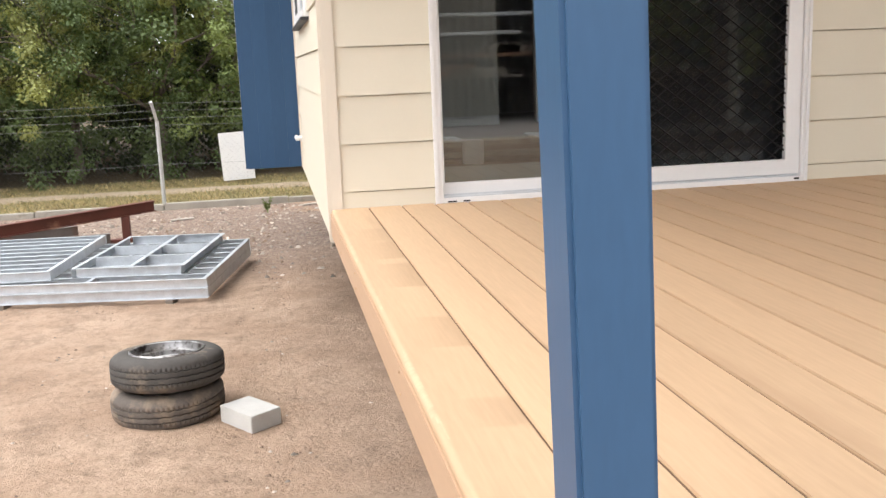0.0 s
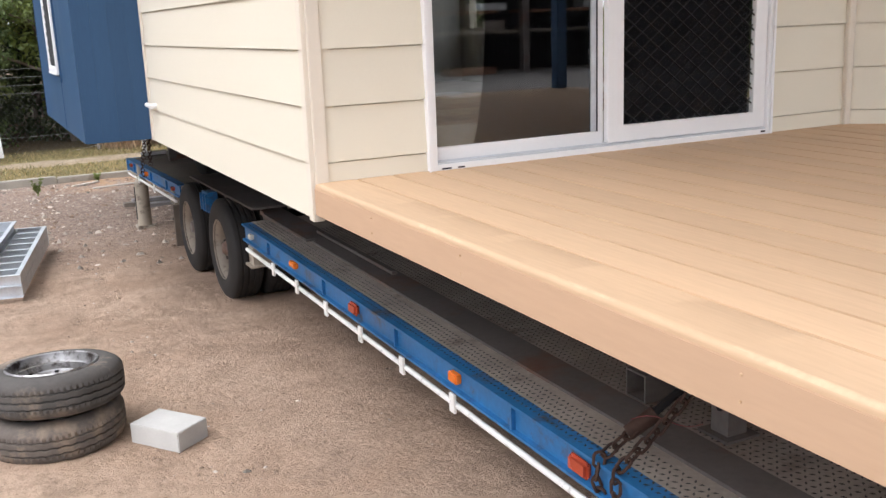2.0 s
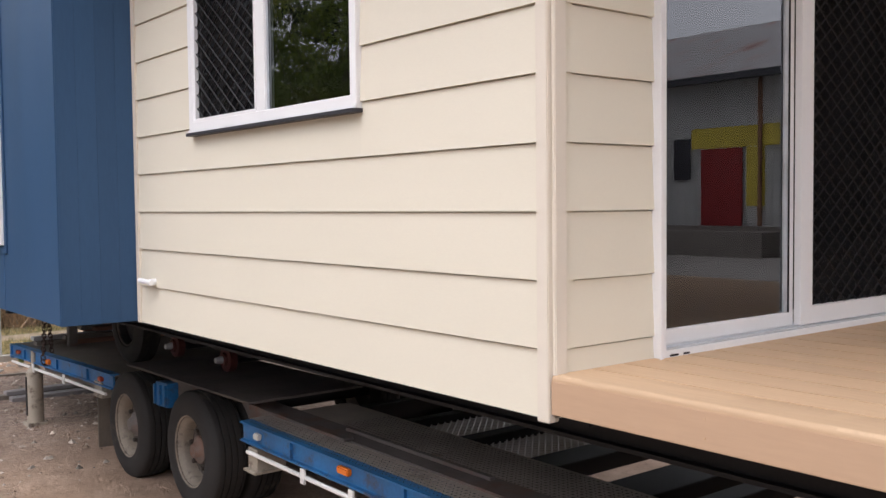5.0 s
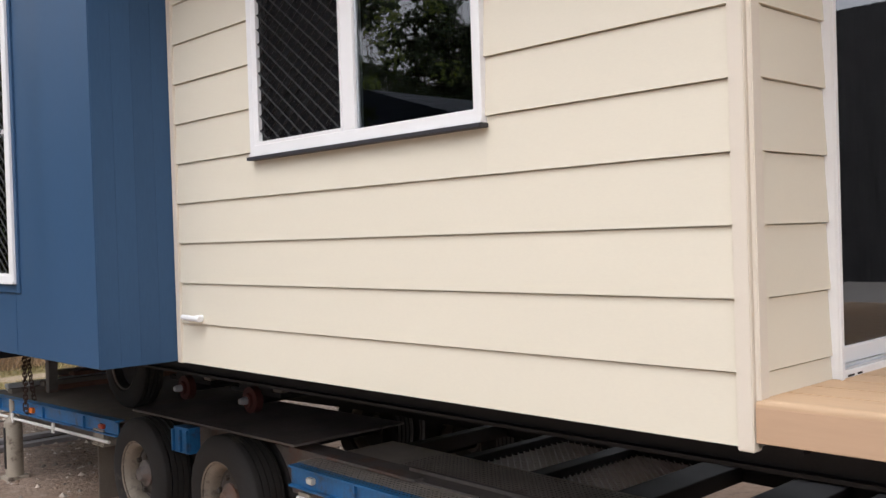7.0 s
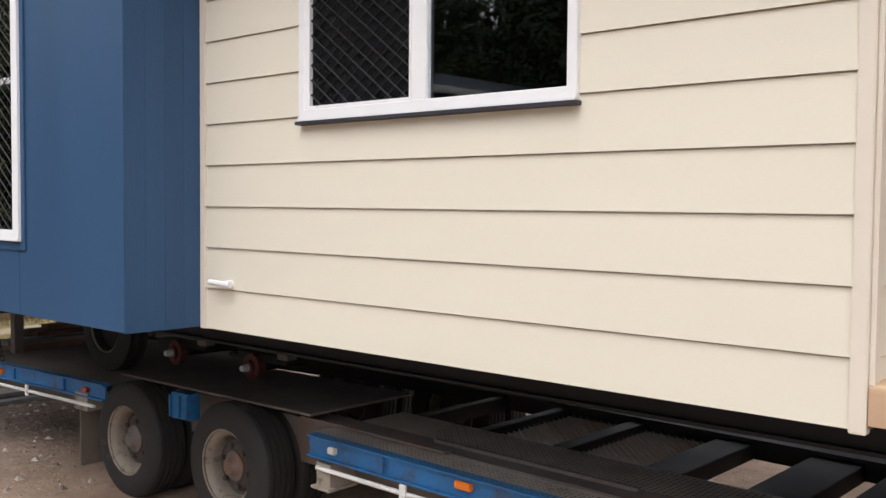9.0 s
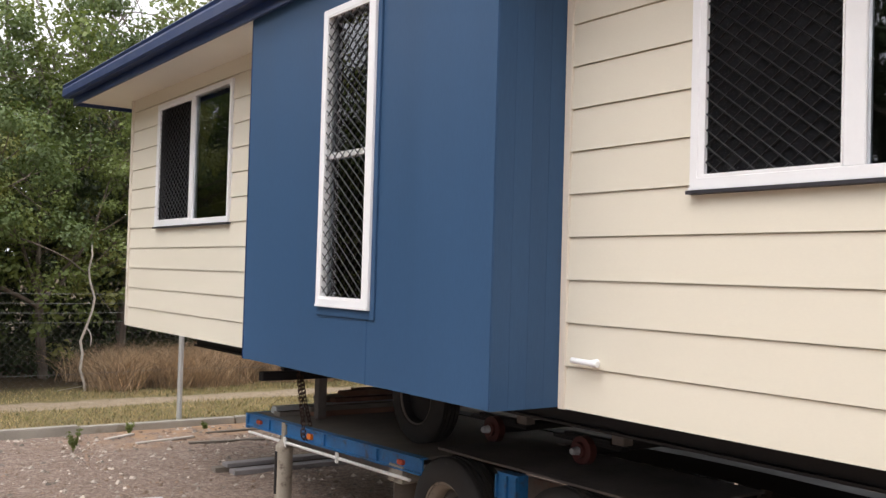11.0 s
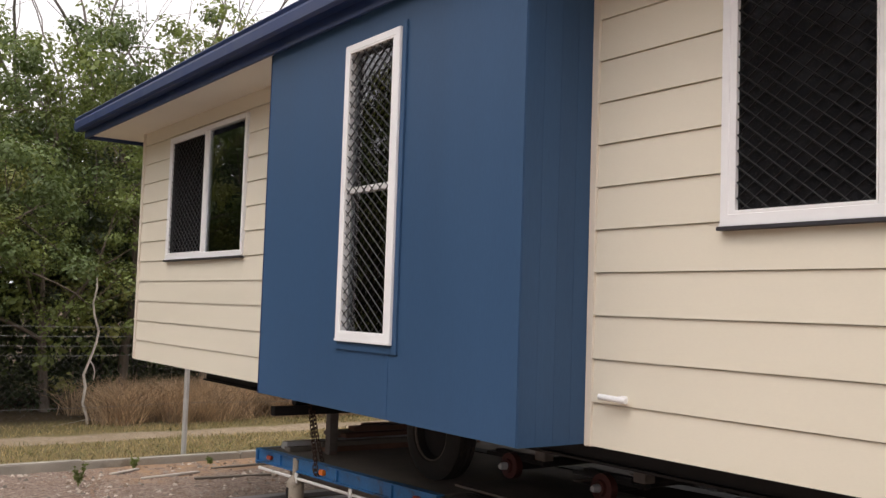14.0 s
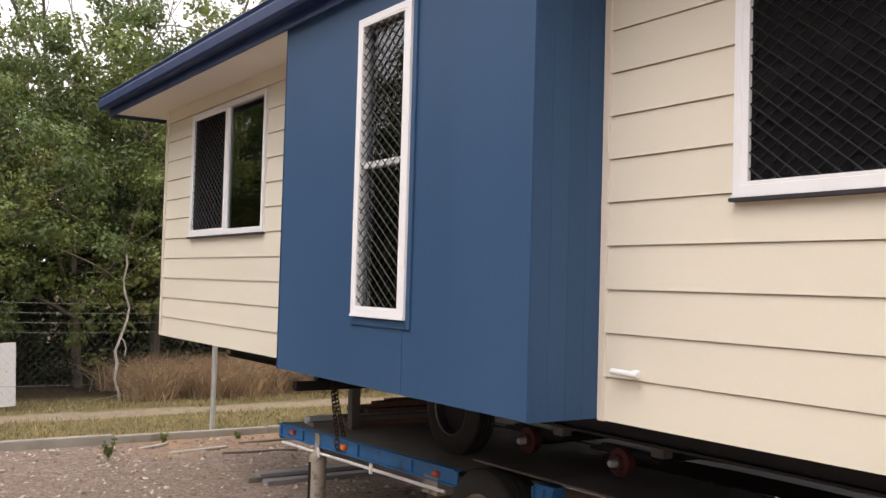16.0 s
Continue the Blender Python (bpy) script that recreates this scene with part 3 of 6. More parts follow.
hp("side_panel", boxes((BAYX + 0.006, -0.002, BAY1 - 0.03, BAY1 + 0.002, ZB + 0.003, 3.665)), BLUE, parent=bay)
hp("underside", boxes((BAYX + 0.03, -0.012, BAY0 + 0.03, BAY1 - 0.03, ZB + 0.008, ZB + 0.03)), BLACK, parent=bay)
hp("edge_strip", boxes((BAYX - 0.003, BAYX + 0.022, BAY1 - 0.001, BAY1 + 0.012, ZB + 0.004, 3.66), bevel=0.002), BLUETRIM, parent=bay)
hp("joint_strip", boxes((BAYX - 0.0025, BAYX, 4.40, 4.43, ZB + 0.01, BW[2] - 0.05)), BLUE, parent=bay)
hp("window_surround", boxes((BAYX - 0.012, BAYX, BW[0] - 0.045, BW[0] - 0.002, BW[2] - 0.05, BW[3] + 0.03), (BAYX - 0.012, BAYX, BW[0] - 0.002, BW[1] + 0.03, BW[2] - 0.05, BW[2] - 0.006), bevel=0.002), BLUE, parent=bay)


def window(ya, yb, za, zb, x, mull, grille_side, kind):
    """A white aluminium window in a wall that faces -x: frame, panes, grille, sill."""
    f = 0.042
    w = hp("window", ring("x", ya, yb, za, zb, f, f, 0.052, f, x - 0.028, x + 0.05), WHITE, "white aluminium framed window")
    hp("frame_lip", boxes((x - 0.034, x - 0.0285, ya, yb, za + 0.001, za + 0.014), bevel=0.001), WHITE, parent=w)
    inner_b, inner_t = za + 0.052, zb - f
    if kind == "slider":
        m0, m1 = mull - 0.043, mull + 0.043
        hp("mullion", boxes((x - 0.022, x + 0.003, m0, m1, inner_b, inner_t), bevel=0.003), WHITE, parent=w)
        g = (m1, yb - f)
        o = (ya + f, m0)
        p = hp("pane", boxes((x - 0.004, x + 0.002, o[0], o[1], inner_b, inner_t)), GLASS, parent=w)
        p2 = hp("pane", boxes((x + 0.030, x + 0.036, g[0], g[1], inner_b, inner_t)), GLASS, parent=w)
        hp("stile", boxes((x - 0.012, x - 0.0045, m0 - 0.012, m0 - 0.001, inner_b, inner_t), bevel=0.002), GALV, parent=w)
        p.visible_shadow = p2.visible_shadow = False
        hp("screen_frame", ring("x", g[0], g[1], inner_b, inner_t, 0.006, 0.034, 0.014, 0.02, x - 0.026, x - 0.006, 0.001), WHITE, parent=w)
        hp("insect_screen", boxes((x - 0.003, x - 0.001, g[0], g[1], inner_b, inner_t)), FLYMESH, parent=w)
        ga, gb = g[0] + 0.006, g[1] - 0.034
    else:
        p = hp("pane", boxes((x + 0.026, x + 0.032, ya + f, yb - f, inner_b, inner_t)), GLASS, parent=w)
        p.visible_shadow = False
        hp("mid_rail", boxes((x + 0.0, x + 0.03, ya + f, yb - f, mull - 0.018, mull + 0.018), bevel=0.003), WHITE, parent=w)
        hp("screen_frame", ring("x", ya + f, yb - f, inner_b, inner_t, 0.03, 0.012, 0.01, 0.01, x - 0.026, x - 0.004, 0.001), WHITE, parent=w)
        ga, gb = ya + f + 0.03, yb - f - 0.012
    bm = bars(bmesh.new(), ga, gb, inner_b, inner_t, 0.088, 0.066, 0.0040)
    bmesh.ops.transform(bm, matrix=Matrix.Translation((x - 0.012, 0, 0)) @ Matrix.Rotation(radians(90), 4, "Z"), verts=bm.verts)
    hp("security_grille", bm, GRILLE, "black diamond security grille", parent=w)
    if kind == "slider":
        hp("window_sill", boxes((x - 0.045, x + 0.02, ya - 0.006, yb + 0.006, za - 0.016, za), bevel=0.002), FLASH, "dark flashing sill", parent=w)
    return w


window(*W1, 0.0, 1.758, "left", "slider")
window(*W2, 0.0, 8.29, "left", "slider")
window(*BW, BAYX, 2.585, "left", "tall")

# Made-up pale board: gives the brightness behind the bay's lower pane.
hp("lining_board", boxes((BAYX + 0.16, BAYX + 0.172, 4.30, 5.10, 1.42, 2.20), bevel=0.002), INTER, "pale board added inside the bay as its bright lower part")

# sliding door at the deck
d0, d1, dz0, dz1 = DOOR
door = hp("sliding_door", ring("y", d0, d1, dz0, dz1, 0.034, 0.026, 0.028, 0.04, -0.034, 0.08), WHITE, "white aluminium sliding glass door, closed")
for x0, x1 in ((d0 - 0.006, d0 + 0.012), (d1 - 0.009, d1 + 0.006)):
    hp("frame_lip", boxes((x0, x1, -0.042, -0.0345, dz0 + 0.001, dz1), bevel=0.002), WHITE, parent=door)
hp("track", boxes((d0 + 0.034, d1 - 0.026, -0.030, 0.075, dz0 + 0.028, dz0 + 0.034), (d0 + 0.036, d1 - 0.028, -0.012, -0.008, dz0 + 0.034, dz0 + 0.042), bevel=0.001), GALV, "grey aluminium sill track", parent=door)
mid = 1.315
hp("door_leaf", ring("y", d0 + 0.036, mid - 0.004, dz0 + 0.036, dz1 - 0.042, 0.012, 0.030, 0.052, 0.07, 0.012, 0.042), WHITE, parent=door)
hp("door_leaf", ring("y", mid - 0.004, d1 - 0.027, dz0 + 0.038, dz1 - 0.042, 0.085, 0.073, 0.070, 0.07, -0.020, 0.010), WHITE, parent=door)
# Grey strip before the pane: the grille leaf's reflection made as a part.
hp("stile", boxes((mid - 0.062, mid - 0.036, 0.016, 0.0255, dz0 + 0.09, dz1 - 0.115), bevel=0.002), GALV, parent=door)
hp("seal", boxes((mid - 0.036, mid - 0.0345, 0.010, 0.0255, dz0 + 0.09, dz1 - 0.115)), GRILLE, parent=door)
p = hp("pane", boxes((d0 + 0.048, mid - 0.035, 0.026, 0.032, dz0 + 0.089, dz1 - 0.113)), GLASS, parent=door)
p2 = hp("pane", boxes((mid + 0.06, d1 - 0.07, 0.050, 0.056, dz0 + 0.09, dz1 - 0.1)), GLASS, parent=door)
p.visible_shadow = p2.visible_shadow = False
bm = bars(bmesh.new(), mid + 0.081, d1 - 0.100, dz0 + 0.108, dz1 - 0.112, 0.088, 0.066, 0.0042)
bmesh.ops.translate(bm, vec=(0, -0.004, 0), verts=bm.verts)
hp("security_grille", bm, GRILLE, "black diamond security grille", parent=door)
hp("insect_screen", boxes((mid + 0.07, d1 - 0.09, 0.012, 0.014, dz0 + 0.10, dz1 - 0.1)), FLYMESH, parent=door)
# Black patches on the uncut sill: drain openings' inner darkness as colour.
for a, b in ((0.05, 0.09), (0.12, 0.15)):
    hp("drain_slot", boxes((d0 + a, d0 + b, -0.037, -0.034, dz0 + 0.008, dz0 + 0.014)), GRILLE, parent=door)
hp("drain_slot", boxes((d1 - 0.06, d1 - 0.035, -0.037, -0.034, dz0 + 0.014, dz0 + 0.022)), GRILLE, parent=door)

# pipe stubs through the side wall
for z in (1.508, 3.45):
    bm = bmesh.new()
    rod(bm, (0, 3.03, z), (-0.045, 3.03, z), 0.018, 14)
    rod(bm, (-0.045, 3.16, z + 0.004), (-0.045, 2.99, z - 0.002), 0.014 if z < 2 else 0.019, 14)
    hp("pipe_stub", bm, WHITE, "white plastic pipe stub", smooth=True)

# eaves
EX, EY = -0.47, 10.66
hp("soffit", boxes((EX, 0.02, YFRONT - 0.5, EY, 3.66, 3.675), (0.02, HW + 0.5, YFRONT - 0.5, 0.0, 3.66, 3.675), (0.02, HW + 0.5, YFAR + 0.002, EY, 3.66, 3.675)), SOFFIT, "cream painted flat eave lining")
hp("fascia", boxes((EX - 0.022, EX, YFRONT - 0.5, EY + 0.02, 3.62, 3.83), (EX, HW + 0.5, EY, EY + 0.02, 3.62, 3.83), bevel=0.003), BLUETRIM, "dark blue fascia")
bm = bmesh.new()
prof = [(0.0, 3.70), (-0.085, 3.69), (-0.105, 3.71), (-0.108, 3.78), (-0.100, 3.80), (-0.112, 3.825), (-0.100, 3.838), (0.0, 3.835)]
ends = []
for y in (YFRONT - 0.55, EY + 0.06):
    ends.append([bm.verts.new((EX - 0.022 + dx, y, z)) for dx, z in prof])
for i in range(len(prof)):
    j = (i + 1) % len(prof)
    bm.faces.new((ends[0][i], ends[0][j], ends[1][j], ends[1][i]))
bm.faces.new(ends[0])
bm.faces.new(ends[1][::-1])
bmesh.ops.recalc_face_normals(bm, faces=bm.faces)
hp("gutter", bm, BLUETRIM, "dark blue steel gutter")
bm = bmesh.new()
for x0, x1, za, zb in ((EX - 0.06, 1.7, 3.84, 4.4), (1.7, HW + 0.55, 4.4, 3.84)):
    v = [bm.verts.new(q) for q in ((x0, YFRONT - 0.55, za), (x1, YFRONT - 0.55, zb), (x1, EY + 0.05, zb), (x0, EY + 0.05, za))]
    v2 = [bm.verts.new(q.co - Vector((0, 0, 0.03))) for q in v]
    bm.faces.new(v)
    bm.faces.new(v2[::-1])
    for i in range(4):
        bm.faces.new((v[i], v2[i], v2[(i + 1) % 4], v[(i + 1) % 4]))
bmesh.ops.recalc_face_normals(bm, faces=bm.faces)
hp("roof", bm, BLUETRIM, "low pitched blue steel roof")

# deck
PITCH = 0.1465
deck = hp("deck", boxes((0.07, HW, YFRONT + 0.04, YFRONT + 0.09, 1.292, FLOOR - 0.026), bevel=0.003), BLACK, "tan composite deck with a rounded worn edge")
for x in (0.09, 1.2, 2.4, 3.3):
    hp("joist", boxes((x, x + 0.05, YFRONT + 0.09, -0.1, 1.292, FLOOR - 0.026), bevel=0.003), BLACK, parent=deck)


def deck_edge():
    """The outer board, turned down over the deck's side, with a rounded arris."""
    bm = bmesh.new()
    prof = [(0.157, FLOOR - 0.024), (0.157, FLOOR - 0.002), (0.1545, FLOOR), (0.04, FLOOR), (0.018, FLOOR)]
    for i in range(7):
        a = radians(90 + 15 * i)
        prof.append((0.011 + 0.015 * math.cos(a), FLOOR - 0.015 + 0.015 * math.sin(a)))
    prof += [(-0.004, 1.292), (0.0, 1.288), (0.022, 1.288), (0.022, FLOOR - 0.024)]
    ys = [YFRONT + i * (-0.002 - YFRONT) / 90 for i in range(91)]
    rows = [[bm.verts.new((x + 0.0012 * noise.noise((z * 9, y * 4, 1)), y, z + 0.0012 * noise.noise((x * 20, y * 3, 5)))) for x, z in prof] for y in ys]
    k = len(prof)
    for p, q in zip(rows, rows[1:]):
        for i in range(k):
            bm.faces.new((p[i], q[i], q[(i + 1) % k], p[(i + 1) % k]))
    bm.faces.new(rows[0])
    bm.faces.new(rows[-1][::-1])
    bmesh.ops.recalc_face_normals(bm, faces=bm.faces)
    return bm


# Thin facing added over the deck's side to carry that darker colour.
hp("fascia_board", boxes((-0.0075, -0.0025, YFRONT, -0.002, 1.285, FLOOR - 0.019), bevel=0.002), DECKSIDE, "thin tan fascia on the deck side, shade put into its colour", parent=deck)
nose = hp("edge_board", deck_edge(), DECK, "worn rounded edge board", parent=deck, smooth=True)
nose.data.materials.append(mat("scuffed_pale_decking", (0.55, 0.395, 0.258), 0.8, spec=0.15, var=0.15, scale=12, bump=0.3, fine=80))
for f in nose.data.polygons:
    c = f.center
    if c.x < 0.010 and c.z > FLOOR - 0.007 and noise.noise((c.y * 2.3, c.x * 60, 4)) > 0.08:
        f.material_index = 1
for y in (-0.55, -1.164, -2.2):
    for z in (1.366, 1.316):
        hp("screw_head", boxes((-0.0105, -0.0075, y - 0.0028, y + 0.0028, z - 0.0028, z + 0.0028), bevel=0.0008), DECK, parent=deck)


def veranda_post(x, lean):
    bm = boxes((x, x + 0.09, -3.268, -3.172, FLOOR, 3.66), bevel=0.006)
    for v in bm.verts:
        v.co.x -= lean * (v.co.z - 1.8)
    return hp("post", bm, POSTBLUE, "blue painted square veranda post")


veranda_post(0.0365, 0.026)
veranda_post(3.2, 0.0)

# ---- trailer ----
def bed(y):
    """Height of the trailer's deck along its length."""
    return 0.635 + 0.012 * y if y < 4.2 else 0.655 - 0.026 * (y - 5.1)


RX = 0.48
trailer = tagged(empty("low_loader_trailer", (1.7, 2, 0)), "blue low loader trailer with checker plate decks and dusty twin axles", "trailer")


def tp(name, bm, material, label="", parent=None, smooth=False, lay=True):
    """A part of the trailer, built on a level deck at z = 0 and laid along its slope."""
    if lay:
        for v in bm.verts:
            v.co.z += bed(v.co.y)
    ob = part(name, bm, material, trailer if parent is None else parent, label, smooth)
    if parent is None:
        ob.matrix_parent_inverse = Matrix.Translation((-1.7, -2, 0))
    return ob


def rail(y0, y1):
    """A channel-section rail, open to the outside."""
    a, b = RX - 0.004, RX + 0.07
    return extrude_y([(a, 0.0), (b, 0.0), (b, -0.012), (RX + 0.03, -0.012), (RX + 0.03, -0.104), (RX + 0.05, -0.104), (RX + 0.05, -0.116), (a, -0.116), (a, -0.106), (RX + 0.018, -0.103), (RX + 0.018, -0.014), (a, -0.011)], y0, y1, 12)


FRONT_END = -5.6
rail_a = tp("side_rail", rail(FRONT_END, 3.03), TBLUE, "chipped blue steel side rail")
rail_b = tp("side_rail", rail(5.18, 8.03), TBLUE, "chipped blue steel side rail")
for y in (2.46, 1.43, 0.465, -0.571, -1.6, -2.62, -3.6):
    tp("stiffener", boxes((RX, RX + 0.018, y - 0.006, y + 0.006, -0.104, -0.012)), TBLUE, parent=rail_a)
for y in (7.55, 6.55, 5.75):
    tp("stiffener", boxes((RX, RX + 0.018, y - 0.006, y + 0.006, -0.104, -0.012)), TBLUE, parent=rail_b)


def marker(y, material, w, h, z, owner, round_ends=False):
    bm = bmesh.new()
    box(bm, RX - 0.012, RX + 0.018, y - w / 2, y + w / 2, z - h / 2, z + h / 2, bevel=0.012 if round_ends else 0.005)
    tp("marker_light", bm, material, "", parent=owner)


marker(1.925, AMBER, 0.10, 0.035, -0.045, rail_a)
marker(0.968, REDLENS, 0.10, 0.062, -0.058, rail_a, True)
marker(-0.129, AMBER, 0.07, 0.042, -0.052, rail_a)
marker(-1.0, REDLENS, 0.11, 0.062, -0.06, rail_a, True)
marker(2.83, CLEARL, 0.055, 0.035, -0.055, rail_a)
marker(7.75, REDLENS, 0.08, 0.035, -0.055, rail_b)
marker(6.78, AMBER, 0.07, 0.045, -0.06, rail_b)
marker(5.42, REDLENS, 0.07, 0.035, -0.06, rail_b)


def conduit(y0, y1, brackets):
    ring8 = [(RX + 0.0125 * math.cos(k * math.pi / 5), -0.165 + 0.0125 * math.sin(k * math.pi / 5)) for k in range(10)]
    pipe = tp("conduit", extrude_y(ring8, y0, y1, 14), TWHITE, "white painted pipe with flaking paint", smooth=True)
    for y in brackets:
        tp("bracket", boxes((RX - 0.018, RX - 0.006, y - 0.022, y + 0.022, -0.198, -0.117), bevel=0.002), TWHITE, parent=pipe)


conduit(FRONT_END, 2.95, (2.3, 1.84, 1.35, 0.855, 0.36, -0.134, -1.13, -2.1))
conduit(5.3, 7.95, (7.2, 6.3))
tp("bracket", boxes((RX + 0.015, RX + 0.2, 2.86, 2.97, -0.27, -0.14), (RX - 0.01, RX + 0.2, 2.84, 2.99, -0.28, -0.265), bevel=0.003), RIMW, "cream steel bracket")


def checker(x0, x1, y0, y1, step=0.028):
    """Raised lozenges of a tread plate, each turned against the next."""
    bm = bmesh.new()
    vs, fs = [], []
    ny, nxs = int((y1 - y0) / step), int((x1 - x0) / step)
    for j in range(ny):
        for i in range(nxs):
            cx, cy = x0 + (i + 0.5) * step, y0 + (j + 0.5) * step
            a = radians(45 if (i + j) % 2 else -45)
            c, s = math.cos(a), math.sin(a)
            k = len(vs)
            for u, w in ((-0.011, 0), (0, -0.0045), (0.011, 0), (0, 0.0045)):
                vs.append((cx + u * c - w * s, cy + u * s + w * c, bed(cy) + 0.0005))
            vs.append((cx, cy, bed(cy) + 0.0035))
            fs += [(k, k + 1, k + 4), (k + 1, k + 2, k + 4), (k + 2, k + 3, k + 4), (k + 3, k, k + 4)]
    me = bpy.data.meshes.new("tread_pattern")
    me.from_pydata(vs, [], fs)
    bm.from_mesh(me)
    bpy.data.meshes.remove(me)
    return bm


def strip(x0, x1, y0, y1, z0, z1):
    bm = bmesh.new()
    n = max(1, int((y1 - y0) / 0.6))
    for i in range(n):
        box(bm, x0, x1, y0 + (y1 - y0) * i / n, y0 + (y1 - y0) * (i + 1) / n, z0, z1)
    bmesh.ops.remove_doubles(bm, verts=bm.verts, dist=0.0005)
    return bm


outer = tp("tread_plate", strip(RX + 0.07, 0.70, FRONT_END, 3.05, -0.012, 0.0), PLATE, "worn steel checker plate walkway")
tagged(tp("tread_pattern", checker(RX + 0.02, 0.695, -2.6, 3.0), LOZ, parent=outer, lay=False), kind="stuff")
inner_plate = tp("tread_plate", strip(0.875, 1.24, FRONT_END, 3.05, -0.012, -0.002), PLATE, "worn steel checker plate walkway")
tagged(tp("tread_pattern", checker(0.88, 1.23, -2.6, 2.6), LOZ, parent=inner_plate, lay=False), kind="stuff")
tp("beam", strip(0.70, 0.86, FRONT_END, 3.35, -0.02, 0.012), STEELD, "smooth rusty steel main beam")
tp("beam", strip(0.765, 0.785, FRONT_END, 7.9, -0.28, -0.02), STEELD)
tp("beam", strip(2.1, 2.26, FRONT_END, 7.9, -0.10, 0.008), BLACK)
tp("beam", strip(2.9, 2.98, FRONT_END, 8.03, -0.14, 0.0), STEELD)
tp("packing_strip", boxes((0.66, 0.72, 2.2, 3.15, 0.013, 0.028), (0.80, 0.83, 1.2, 2.4, 0.013, 0.03), bevel=0.002), STEELD)
for y, w in ((2.95, 0.07), (2.47, 0.07), (1.945, 0.10), (1.34, 0.20), (0.79, 0.26), (0.46, 0.12), (0.02, 0.10), (-0.5, 0.07), (-1.0, 0.07), (-1.5, 0.07), (-2.0, 0.07), (-2.6, 0.07)):
    tp("cross_member", boxes((0.86, 2.10, y - w / 2, y + w / 2, -0.10, -0.015), bevel=0.003), BLACK)
    tp("cross_member", boxes((2.26, 2.9, y - 0.035, y + 0.035, -0.10, -0.015), bevel=0.003), BLACK)


def mesh_flat(x0, x1, y0, y1):
    """Expanded metal: crossing flat strands."""
    bm = bars(bmesh.new(), x0, x1, y0, y1, 0.05, 0.05, 0.0045)
    for v in bm.verts:
        v.co = (v.co.x, v.co.z, v.co.y - 0.06)
    return bm


tp("mesh_panel", mesh_flat(1.25, 2.09, 2.0, 2.43), GALVD, "expanded steel mesh infill")
tp("mesh_panel", mesh_flat(1.25, 2.09, 1.45, 1.89), GALVD, "expanded steel mesh infill")

# platform over the axles, rear deck
tp("axle_deck", boxes((0.58, 1.40, 3.12, 5.12, 0.062, 0.076), bevel=0.004), MUDDECK, "dark dusty steel deck over the axles")
rear = tp("rear_deck", strip(RX + 0.07, 2.9, 5.2, 8.0, -0.02, -0.002), MUD, "dusty timber rear deck")
tp("end_rail", boxes((RX, 2.98, 8.0, 8.04, -0.138, 0.0), bevel=0.004), TBLUE)


def truck_tyre():
    r, w = 0.388, 0.235
    p = [(0.225, 0.02), (0.235, 0.0), (0.27, -0.006), (0.31, -0.008), (0.345, 0.0), (0.372, 0.014), (0.385, 0.028)]
    z = 0.034
    while z < w - 0.05:
        p += [(r, z), (r, z + 0.03), (r - 0.011, z + 0.032), (r - 0.011, z + 0.040)]
        z += 0.0415
    p += [(r, z), (0.385, w - 0.02), (0.35, w - 0.002), (0.30, w), (0.235, w - 0.01), (0.225, w - 0.03)]
    return lathe(p, 56)


def truck_rim():
    """A broad sloping rim: outer lip, flange and the well behind it."""
    return lathe([(0.226, 0.008), (0.236, 0.002), (0.238, 0.014), (0.222, 0.020), (0.216, 0.016), (0.209, 0.024), (0.194, 0.040), (0.188, 0.055), (0.176, 0.14), (0.206, 0.2), (0.228, 0.2), (0.232, 0.05)], 40)


WHEEL_TURN = Matrix.Rotation(radians(90), 4, "Y")
HUBS = ((3.787, 0.338), (4.905, 0.312))
tyre_bm, rim_bm = truck_tyre(), truck_rim()
first_wheel = None
for x_out, flip in ((0.488, False), (0.75, False), (2.98, True), (2.72, True)):
    for y, z in HUBS:
        if first_wheel is None:
            wheel = part("wheel", tyre_bm, TRUCKRUB, trailer, "worn ribbed truck tyre on a dusty cream rim", True)
            rim = part("rim", rim_bm, RIMT, wheel, "dusty cream steel rim", True)
            part("wheel_disc", lathe([(0.175, 0.105), (0.160, 0.112), (0.150, 0.098), (0.12, 0.085), (0.09, 0.082), (0.09, 0.10), (0.175, 0.13)], 32), RIMD, wheel, "dark dusty wheel disc", True)
            hub = lathe([(0.0, 0.022), (0.042, 0.022), (0.048, 0.03), (0.058, 0.05), (0.075, 0.062), (0.09, 0.066), (0.09, 0.085), (0.0, 0.085)], 24, False)
            part("hub", hub, STEELD, wheel, "", True)
            for i in range(6):
                a = 2 * math.pi * i / 6 + 0.3
                bm = bmesh.new()
                rod(bm, (0.122 * math.cos(a), 0.122 * math.sin(a), 0.060), (0.122 * math.cos(a), 0.122 * math.sin(a), 0.10), 0.017, 6)
                part("wheel_nut", bm, RIMD, wheel)
            first_wheel = wheel
        else:
            wheel = copy_thing(first_wheel, Matrix.Identity(4))
        wheel.matrix_parent_inverse = Matrix.Translation((-1.7, -2, 0))
        spin = Matrix.Rotation(0.4 * y + (0.2 if x_out > 1 else 0), 4, "Z")
        wheel.matrix_basis = Matrix.Translation((x_out, y, z)) @ (Matrix.Rotation(radians(180), 4, "Z") if flip else Matrix.Identity(4)) @ WHEEL_TURN @ spin
for y, z in HUBS:
    bm = bmesh.new()
    rod(bm, (0.6, y, z), (2.85, y, z), 0.06, 12)
    tp("axle", bm, BLACK, smooth=True, lay=False)
